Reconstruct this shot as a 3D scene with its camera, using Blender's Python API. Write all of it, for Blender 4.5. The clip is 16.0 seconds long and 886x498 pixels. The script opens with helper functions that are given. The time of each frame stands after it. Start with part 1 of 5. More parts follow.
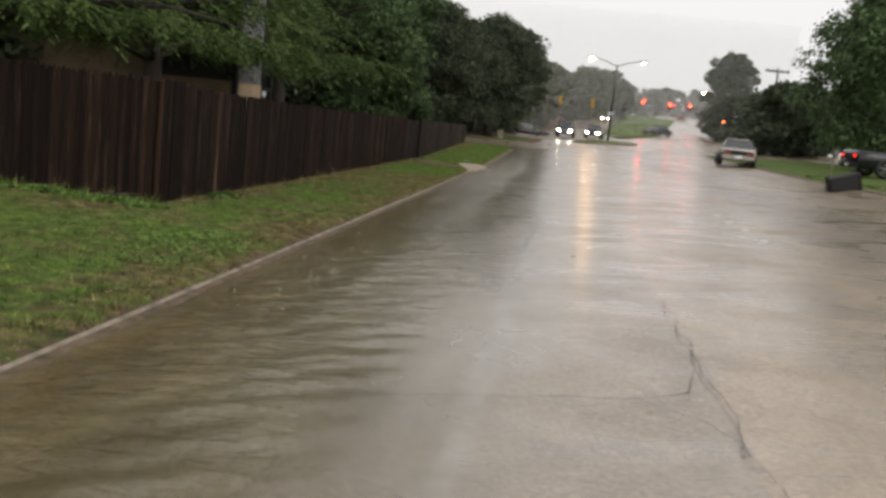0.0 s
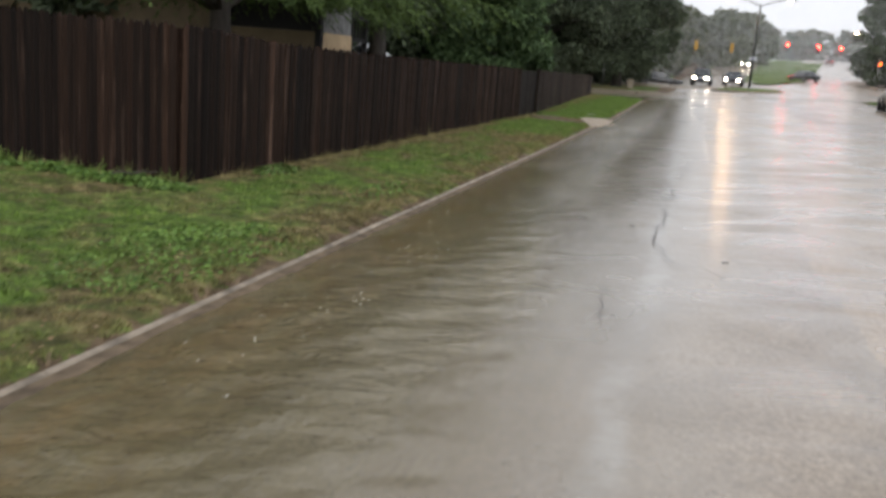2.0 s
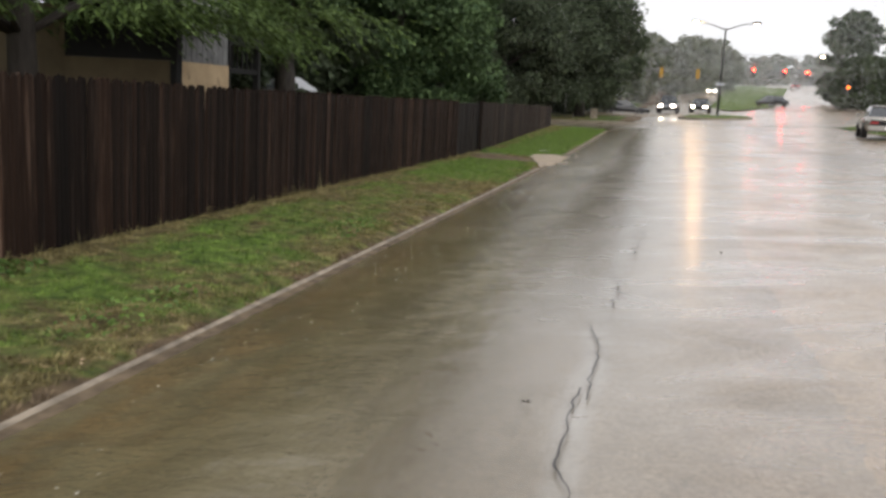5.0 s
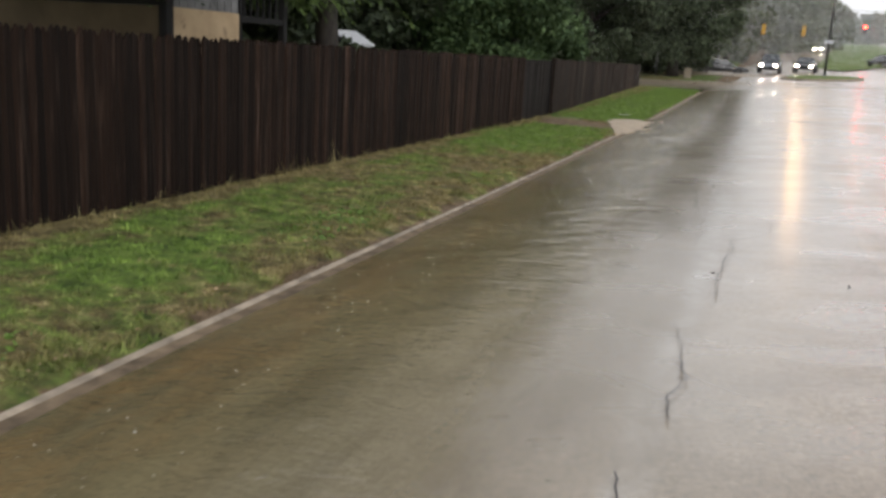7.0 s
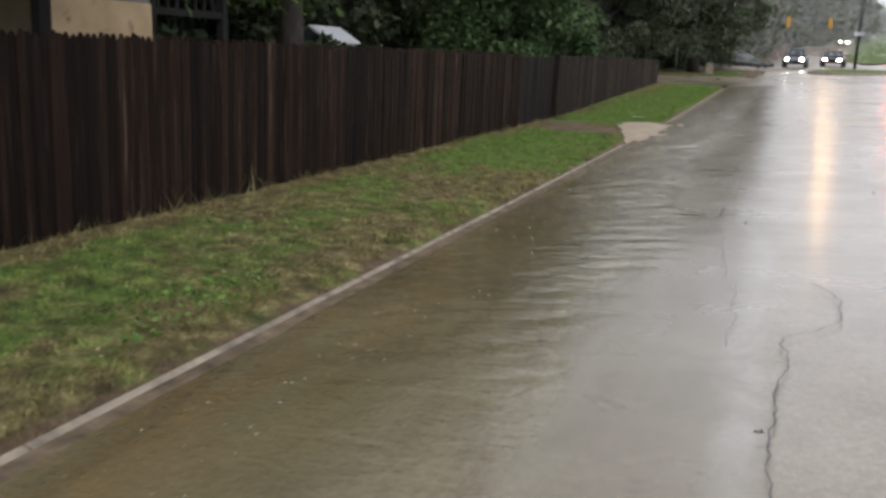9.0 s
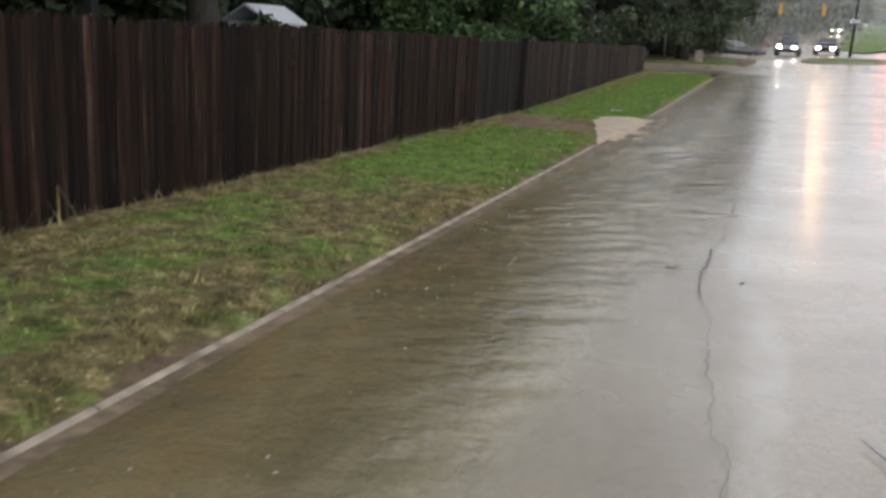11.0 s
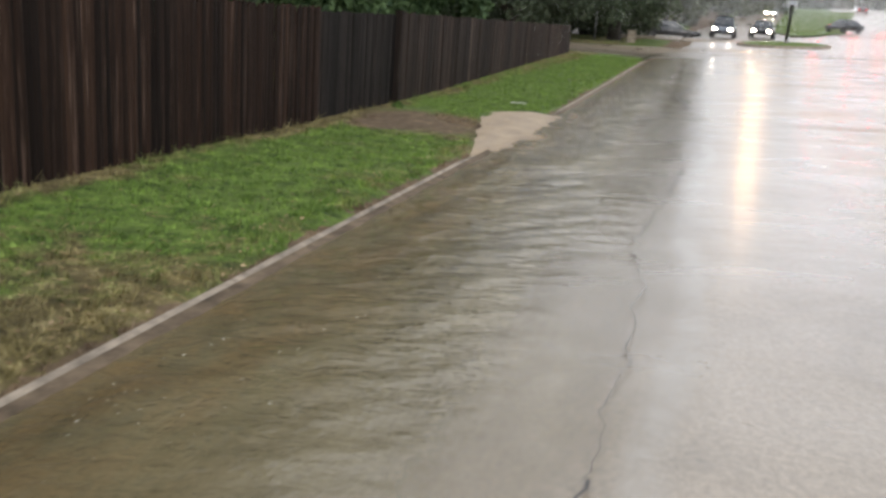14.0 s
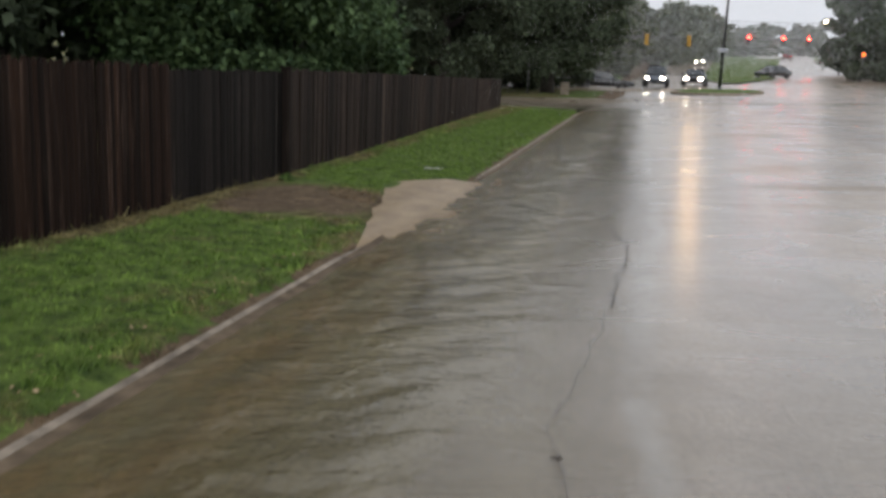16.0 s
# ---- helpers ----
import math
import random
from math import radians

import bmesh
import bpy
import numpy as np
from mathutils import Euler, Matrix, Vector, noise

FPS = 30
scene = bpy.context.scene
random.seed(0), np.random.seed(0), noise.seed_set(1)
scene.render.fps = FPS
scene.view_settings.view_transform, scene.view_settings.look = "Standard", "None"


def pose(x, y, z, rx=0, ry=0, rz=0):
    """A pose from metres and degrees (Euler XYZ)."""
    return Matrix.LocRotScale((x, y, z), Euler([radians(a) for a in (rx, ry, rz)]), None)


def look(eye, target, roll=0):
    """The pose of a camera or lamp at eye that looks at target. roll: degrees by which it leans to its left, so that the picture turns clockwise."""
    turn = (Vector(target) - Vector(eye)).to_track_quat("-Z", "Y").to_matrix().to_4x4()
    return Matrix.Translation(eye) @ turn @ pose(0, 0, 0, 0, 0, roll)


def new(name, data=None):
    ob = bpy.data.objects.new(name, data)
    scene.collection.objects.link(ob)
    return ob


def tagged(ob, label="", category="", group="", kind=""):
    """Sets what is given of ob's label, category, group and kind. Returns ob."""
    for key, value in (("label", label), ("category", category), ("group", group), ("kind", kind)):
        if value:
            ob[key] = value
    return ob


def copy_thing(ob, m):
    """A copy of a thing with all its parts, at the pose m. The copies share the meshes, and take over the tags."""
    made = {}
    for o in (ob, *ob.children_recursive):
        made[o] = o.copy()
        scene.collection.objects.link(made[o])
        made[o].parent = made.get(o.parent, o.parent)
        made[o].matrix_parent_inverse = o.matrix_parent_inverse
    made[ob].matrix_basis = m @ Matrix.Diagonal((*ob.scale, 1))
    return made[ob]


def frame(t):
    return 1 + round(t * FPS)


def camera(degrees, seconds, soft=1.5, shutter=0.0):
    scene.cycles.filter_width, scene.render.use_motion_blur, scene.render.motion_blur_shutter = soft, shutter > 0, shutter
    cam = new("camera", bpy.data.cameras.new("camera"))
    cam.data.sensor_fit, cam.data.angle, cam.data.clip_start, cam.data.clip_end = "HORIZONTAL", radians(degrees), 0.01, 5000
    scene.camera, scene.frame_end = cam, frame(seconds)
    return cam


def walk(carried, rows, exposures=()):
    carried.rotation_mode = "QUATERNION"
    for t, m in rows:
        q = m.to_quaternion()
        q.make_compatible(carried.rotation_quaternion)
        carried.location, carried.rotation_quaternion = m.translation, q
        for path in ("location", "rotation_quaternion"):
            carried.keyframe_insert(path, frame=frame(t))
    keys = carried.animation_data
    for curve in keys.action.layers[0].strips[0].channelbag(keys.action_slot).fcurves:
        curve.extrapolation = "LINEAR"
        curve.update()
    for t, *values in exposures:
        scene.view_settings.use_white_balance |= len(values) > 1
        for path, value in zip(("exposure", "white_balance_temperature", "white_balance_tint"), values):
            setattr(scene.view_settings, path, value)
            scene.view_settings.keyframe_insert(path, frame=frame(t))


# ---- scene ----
cam = camera(53.0, 16.0, soft=3.0, shutter=0.45)
METRES, EYE, TILT, LEAN, TURN = 22.5, 1.67, 0.0, 0.0, 6.5
ROWS = [
    (0.0, 0.0, 0.0, 0.0, 0.84, -8.09, -5.89),
    (0.5, 0.0031, 0.0317, -0.0002, 4.83, -9.88, -3.75),
    (1.0, 0.0065, 0.0626, -0.0005, 11.0, -14.82, -3.88),
    (1.5, 0.008, 0.0964, -0.0001, 10.3, -13.88, -2.35),
    (2.0, 0.0112, 0.1287, -0.0, 8.97, -11.78, -4.31),
    (2.5, 0.0141, 0.1608, 0.0002, 7.47, -9.11, -3.22),
    (3.0, 0.0192, 0.1901, 0.0002, 6.32, -9.24, -3.05),
    (3.5, 0.0218, 0.2235, 0.001, 5.6, -8.8, -2.44),
    (6.0, 0.0487, 0.3779, 0.0032, 9.85, -10.83, -2.9),
    (6.5, 0.0494, 0.4097, 0.0032, 11.8, -11.57, -2.48),
    (7.0, 0.052, 0.4413, 0.0029, 12.85, -12.54, -3.27),
    (7.5, 0.0508, 0.4731, 0.0025, 13.45, -13.14, -2.95),
    (8.0, 0.0527, 0.5043, 0.0028, 13.84, -12.21, -3.06),
    (8.5, 0.0529, 0.5377, 0.0027, 14.57, -11.98, -2.46),
    (9.0, 0.0566, 0.5679, 0.003, 14.08, -12.71, -2.54),
    (11.5, 0.0668, 0.7226, 0.0022, 13.34, -13.71, -3.04),
    (12.0, 0.071, 0.7558, 0.0026, 11.81, -13.83, -2.25),
    (12.5, 0.0728, 0.7871, 0.0021, 11.17, -14.49, -2.6),
    (13.0, 0.0779, 0.821, 0.0026, 9.62, -14.89, -2.34),
    (13.5, 0.0806, 0.8516, 0.0019, 9.77, -15.35, -3.38),
    (14.0, 0.0855, 0.8834, 0.0022, 9.74, -14.8, -4.12),
    (14.5, 0.0884, 0.9102, 0.0012, 10.38, -15.03, -4.73),
    (15.0, 0.0915, 0.9378, 0.0021, 9.48, -15.27, -3.86),
    (15.5, 0.0944, 0.9641, 0.0023, 6.19, -14.17, -4.52),
    (16.0, 0.0949, 0.9933, 0.0015, 5.86, -11.06, -2.42),
]
EXPOSURES = [(0.0, 0.28, 6900, 10), (0.5, 0.36, 6700, 10), (1.0, 0.75, 6450, 10), (1.5, 0.72, 6400, 10), (2.0, 0.58, 6400, 10), (2.5, 0.40, 6500, 10), (3.0, 0.45, 6600, 10), (3.5, 0.48, 6650, 10), (6.0, 0.70, 6650, 10), (9.0, 0.64, 6350, 10), (11.5, 0.78, 6300, 10), (14.0, 0.94, 6350, 10), (15.5, 0.94, 6350, 10), (16.0, 0.24, 6300, 10)]
walk(cam, [(t, pose(0, 0, EYE, TILT, LEAN, TURN) @ pose(METRES * x, METRES * y, METRES * z, 90 + pitch, roll, yaw)) for t, x, y, z, yaw, pitch, roll in ROWS], EXPOSURES)

# ---- world and light: overcast evening in the rain ----
world = bpy.data.worlds.new("overcast")
scene.world = world
world.use_nodes = True
wn, wl = world.node_tree.nodes, world.node_tree.links
sky = wn.new("ShaderNodeTexSky")
sky.sky_type, sky.sun_disc = "NISHITA", False
sky.sun_elevation, sky.sun_rotation = radians(38), radians(160)
sky.dust_density, sky.air_density, sky.ozone_density = 6.0, 1.0, 1.0
grey = wn.new("ShaderNodeHueSaturation")
grey.inputs["Saturation"].default_value = 0.12
wl.new(sky.outputs[0], grey.inputs["Color"])
cloud = wn.new("ShaderNodeMix")
cloud.data_type = "RGBA"
cloud.inputs[0].default_value = 0.85
cloud.inputs[7].default_value = (8.2, 8.3, 8.75, 1)
wl.new(grey.outputs[0], cloud.inputs[6])
wl.new(cloud.outputs[2], wn["Background"].inputs["Color"])
wn["Background"].inputs["Strength"].default_value = 0.10
sun = new("sun", bpy.data.lights.new("sun", "SUN"))
sun.data.energy, sun.data.angle, sun.data.color = 0.5, radians(40), (1.0, 0.97, 0.93)
sun.matrix_world = look((10, -27, 23), (0, 0, 0))


# ---- materials ----
def material(name, rough=0.6, metal=0.0, spec=0.5):
    m = bpy.data.materials.new(name)
    m.use_nodes = True
    b = m.node_tree.nodes["Principled BSDF"]
    b.inputs["Roughness"].default_value, b.inputs["Metallic"].default_value = rough, metal
    b.inputs["Specular IOR Level"].default_value = spec
    return m, m.node_tree.nodes, m.node_tree.links, b


def coords(n, l, scale=(1, 1, 1), kind="Object"):
    tc, mp = n.new("ShaderNodeTexCoord"), n.new("ShaderNodeMapping")
    mp.inputs["Scale"].default_value = scale
    l.new(tc.outputs[kind], mp.inputs["Vector"])
    return mp.outputs[0]


def noisy(n, l, vec, scale, detail=4, rough=0.6, distort=0.0):
    t = n.new("ShaderNodeTexNoise")
    t.inputs["Scale"].default_value, t.inputs["Detail"].default_value = scale, detail
    t.inputs["Roughness"].default_value, t.inputs["Distortion"].default_value = rough, distort
    l.new(vec, t.inputs["Vector"])
    return t.outputs["Fac"]


def ramp(n, l, fac, stops):
    r = n.new("ShaderNodeValToRGB")
    e = r.color_ramp.elements
    while len(e) < len(stops):
        e.new(0.5)
    for i, (p, c) in enumerate(stops):
        e[i].position = p
        e[i].color = (*c, 1) if len(c) == 3 else (c[0], c[0], c[0], 1)
    l.new(fac, r.inputs["Fac"])
    return r.outputs["Color"]


def blend(n, l, a, b, fac, mode="MIX"):
    x = n.new("ShaderNodeMix")
    x.data_type, x.blend_type = "RGBA", mode
    for sock, v in ((x.inputs[6], a), (x.inputs[7], b), (x.inputs[0], fac)):
        if isinstance(v, bpy.types.NodeSocket):
            l.new(v, sock)
        elif isinstance(v, tuple):
            sock.default_value = (*v, 1)
        else:
            sock.default_value = v
    return x.outputs[2]


def math_node(n, l, op, a, b=0.0, clamp=False):
    x = n.new("ShaderNodeMath")
    x.operation, x.use_clamp = op, clamp
    for sock, v in ((x.inputs[0], a), (x.inputs[1], b)):
        if isinstance(v, bpy.types.NodeSocket):
            l.new(v, sock)
        else:
            sock.default_value = v
    return x.outputs[0]


def bump(n, l, b, height, strength, distance=0.01):
    x = n.new("ShaderNodeBump")
    x.inputs["Strength"].default_value, x.inputs["Distance"].default_value = strength, distance
    l.new(height, x.inputs["Height"])
    l.new(x.outputs[0], b.inputs["Normal"])


def plain(name, colour, rough=0.5, metal=0.0, var=0.15, scale=8.0, bumpy=0.0, spec=0.5):
    """A surface with colour that drifts a little, and fine relief."""
    m, n, l, b = material(name, rough, metal, spec)
    v = coords(n, l)
    f = noisy(n, l, v, scale, 6)
    lo = tuple(c * (1 - var) for c in colour)
    hi = tuple(min(1, c * (1 + var)) for c in colour)
    l.new(ramp(n, l, f, [(0.3, lo), (0.7, hi)]), b.inputs["Base Color"])
    if bumpy:
        bump(n, l, b, noisy(n, l, v, scale * 6, 5), bumpy)
    return m


def glow(name, colour, strength):
    m, n, l, b = material(name, 0.3)
    b.inputs["Base Color"].default_value = (*colour, 1)
    b.inputs["Emission Color"].default_value = (*colour, 1)
    b.inputs["Emission Strength"].default_value = strength
    return m


def span(n, l, value, lo, hi, a, b, smooth=True):
    """Map a value from lo..hi to a..b."""
    r = n.new("ShaderNodeMapRange")
    r.interpolation_type = "SMOOTHSTEP" if smooth else "LINEAR"
    for k, val in ((1, lo), (2, hi), (3, a), (4, b)):
        r.inputs[k].default_value = val
    l.new(value, r.inputs[0])
    return r.outputs[0]


def road_material():
    """Old beige concrete with exposed aggregate under a broken film of rain water."""
    m, n, l, b = material("wet_concrete_road", 0.3)
    v = coords(n, l)
    sep = n.new("ShaderNodeSeparateXYZ")
    l.new(v, sep.inputs[0])
    broad = noisy(n, l, coords(n, l, (0.35, 0.22, 1)), 1.0, 5, 0.6)
    blotch = noisy(n, l, coords(n, l, (1.1, 0.8, 1)), 1.3, 6, 0.7, 0.6)
    stones = noisy(n, l, v, 34, 5, 0.8)
    fine = noisy(n, l, v, 110, 4, 0.8)
    base = ramp(n, l, broad, [(0.3, (0.180, 0.143, 0.103)), (0.7, (0.275, 0.224, 0.166))])
    base = blend(n, l, base, ramp(n, l, blotch, [(0.36, (0.70, 0.69, 0.67)), (0.56, (1.06, 1.05, 1.04))]), 0.8, "MULTIPLY")
    base = blend(n, l, base, ramp(n, l, stones, [(0.34, (0.42,)), (0.5, (1.0,)), (0.68, (1.7,))]), 0.75, "MULTIPLY")
    base = blend(n, l, base, ramp(n, l, fine, [(0.3, (0.7,)), (0.7, (1.3,))]), 0.5, "MULTIPLY")
    # the newer slab beyond the long joint is paler
    edge = math_node(n, l, "ADD", sep.outputs[0], math_node(n, l, "MULTIPLY", math_node(n, l, "SUBTRACT", blotch, 0.5), 0.35))
    slab = math_node(n, l, "GREATER_THAN", edge, 1.0)
    base = blend(n, l, base, (1.28, 1.19, 1.09), math_node(n, l, "MULTIPLY", slab, 0.85), "MULTIPLY")
    # pale line painted along the old crack for sky reflected in wet film
    wander = math_node(n, l, "ADD", math_node(n, l, "ADD", sep.outputs[0], 0.22), math_node(n, l, "MULTIPLY", math_node(n, l, "SUBTRACT", broad, 0.5), 0.7))
    sheen_line = math_node(n, l, "MULTIPLY", span(n, l, math_node(n, l, "ABSOLUTE", wander), 0.02, 0.14, 0.62, 0.0), ramp(n, l, blotch, [(0.40, (0.25,)), (0.58, (1.0,))]))
    base = blend(n, l, base, (0.40, 0.385, 0.36), sheen_line)
    # a swath of darker colour runs along the far lane
    lane = math_node(n, l, "ADD", sep.outputs[0], math_node(n, l, "MULTIPLY", math_node(n, l, "SUBTRACT", broad, 0.5), 5.0))
    swath = math_node(n, l, "MULTIPLY", span(n, l, lane, 3.9, 4.5, 0.0, 1.0), span(n, l, lane, 5.2, 6.4, 1.0, 0.0))
    base = blend(n, l, base, (0.62, 0.60, 0.58), math_node(n, l, "MULTIPLY", swath, 0.9), "MULTIPLY")
    # standing water between the running stream and the crown, wider farther up the street
    far = n.new("ShaderNodeMapRange")
    for k, val in ((1, 13.0), (2, 21.0), (3, 0.0), (4, 1.0)):
        far.inputs[k].default_value = val
    l.new(sep.outputs[1], far.inputs[0])
    shore = math_node(n, l, "SUBTRACT", math_node(n, l, "ADD", sep.outputs[0], math_node(n, l, "MULTIPLY", math_node(n, l, "SUBTRACT", broad, 0.5), 2.4)), far.outputs[0])
    pool = n.new("ShaderNodeMapRange")
    pool.interpolation_type = "SMOOTHSTEP"
    for k, val in ((1, -0.2), (2, 0.75), (3, 1.0), (4, 0.0)):
        pool.inputs[k].default_value = val
    l.new(shore, pool.inputs[0])
    pool = pool.outputs[0]
    base = blend(n, l, base, (0.205, 0.178, 0.128), math_node(n, l, "MULTIPLY", pool, 0.35))
    l.new(base, b.inputs["Base Color"])
    # a film of water: smoother in the hollows, rough where grit stands out
    film = noisy(n, l, coords(n, l, (0.55, 1.0, 1)), 1.0, 6, 0.62, 0.8)
    rough = ramp(n, l, film, [(0.36, (0.17,)), (0.5, (0.33,)), (0.66, (0.52,))])
    l.new(blend(n, l, rough, (0.30, 0.30, 0.30), math_node(n, l, "MULTIPLY", pool, 0.6)), b.inputs["Roughness"])
    b.inputs["Specular IOR Level"].default_value = 0.55
    coat = ramp(n, l, film, [(0.34, (0.95,)), (0.64, (0.45,))])
    l.new(blend(n, l, coat, (0.85, 0.85, 0.85), math_node(n, l, "MULTIPLY", pool, 0.7)), b.inputs["Coat Weight"])
    b.inputs["Coat Roughness"].default_value = 0.22
    b.inputs["Coat IOR"].default_value = 1.33
    h = math_node(n, l, "ADD", math_node(n, l, "MULTIPLY", stones, 1.2), math_node(n, l, "MULTIPLY", fine, 0.5))
    h = math_node(n, l, "MULTIPLY", h, math_node(n, l, "SUBTRACT", 1.0, math_node(n, l, "MULTIPLY", pool, 0.4)))
    swell = noisy(n, l, coords(n, l, (0.6, 2.2, 1)), 1.1, 4, 0.55)
    h = math_node(n, l, "ADD", h, math_node(n, l, "MULTIPLY", swell, 4.0))
    bump(n, l, b, h, 0.4, 0.006)
    return m


def water_material():
    """Muddy rain water: olive over the concrete, rusty silt by the kerb, choppy near the kerb and a smooth film towards the crown."""
    m, n, l, b = material("muddy_running_water", 0.10)
    v = coords(n, l)
    sep = n.new("ShaderNodeSeparateXYZ")
    l.new(v, sep.inputs[0])
    silt = noisy(n, l, coords(n, l, (1.2, 0.35, 1)), 1.2, 6, 0.65, 0.5)
    mud = ramp(n, l, silt, [(0.3, (0.068, 0.058, 0.031)), (0.7, (0.172, 0.145, 0.080))])
    mud = blend(n, l, mud, ramp(n, l, silt, [(0.3, (0.190, 0.163, 0.113)), (0.7, (0.285, 0.248, 0.180))]), span(n, l, sep.outputs[0], -1.95, -0.7, 0.0, 0.85))
    wide = noisy(n, l, coords(n, l, (0.5, 0.25, 1)), 1.0, 4, 0.6)
    reach = math_node(n, l, "ADD", sep.outputs[0], math_node(n, l, "MULTIPLY", math_node(n, l, "SUBTRACT", wide, 0.5), 1.6))
    rust = ramp(n, l, noisy(n, l, coords(n, l, (2.5, 1.1, 1)), 1.4, 5, 0.7), [(0.40, (0.0,)), (0.62, (1.0,))])
    kerbside = span(n, l, sep.outputs[0], -2.5, -1.35, 0.5, 0.0)
    mud = blend(n, l, mud, (0.165, 0.105, 0.045), math_node(n, l, "MULTIPLY", kerbside, rust))
    grains = noisy(n, l, v, 30, 4, 0.8)
    mud = blend(n, l, mud, ramp(n, l, grains, [(0.32, (0.72,)), (0.5, (1.0,)), (0.7, (1.35,))]), 0.55, "MULTIPLY")
    l.new(mud, b.inputs["Base Color"])
    b.inputs["IOR"].default_value = 1.33
    b.inputs["Specular IOR Level"].default_value = 0.75
    # chop: long crests across the flow and finer wrinkles on them
    crest = noisy(n, l, coords(n, l, (4.2, 7.4, 1)), 1.0, 3, 0.55, 0.9)
    wrinkle = noisy(n, l, coords(n, l, (10.0, 19.0, 1)), 1.0, 3, 0.6, 1.0)
    chop = math_node(n, l, "ADD", crest, math_node(n, l, "MULTIPLY", wrinkle, 0.5))
    rough = span(n, l, reach, -1.7, -0.55, 1.0, 0.10)
    # rough by the corner, calmer along the middle, rushing again past the dry patch and the driveway
    flow = math_node(n, l, "DIVIDE", sep.outputs[1], 60.0, True)
    rush = ramp(n, l, flow, [(0.0, (0.75,)), (0.15, (0.75,)), (0.21, (0.34,)), (0.27, (0.36,)), (0.37, (0.50,)), (0.42, (0.95,)), (0.6, (1.0,)), (1.0, (0.8,))])
    lull = ramp(n, l, noisy(n, l, coords(n, l, (0.7, 0.45, 1)), 1.0, 3, 0.6), [(0.35, (0.45,)), (0.6, (1.0,))])
    rough = math_node(n, l, "MULTIPLY", math_node(n, l, "MULTIPLY", rough, rush), lull)
    bump(n, l, b, math_node(n, l, "MULTIPLY", math_node(n, l, "MULTIPLY", chop, rough), 0.036), 1.0, 1.0)
    # the sheet thins out and frays towards the crown of the road
    fray = noisy(n, l, coords(n, l, (1.6, 0.55, 1)), 1.0, 6, 0.7)
    e = math_node(n, l, "ADD", sep.outputs[0], math_node(n, l, "MULTIPLY", math_node(n, l, "SUBTRACT", fray, 0.5), 1.3))
    l.new(span(n, l, e, -1.45, 0.0, 0.97, 0.0), b.inputs["Alpha"])
    return m


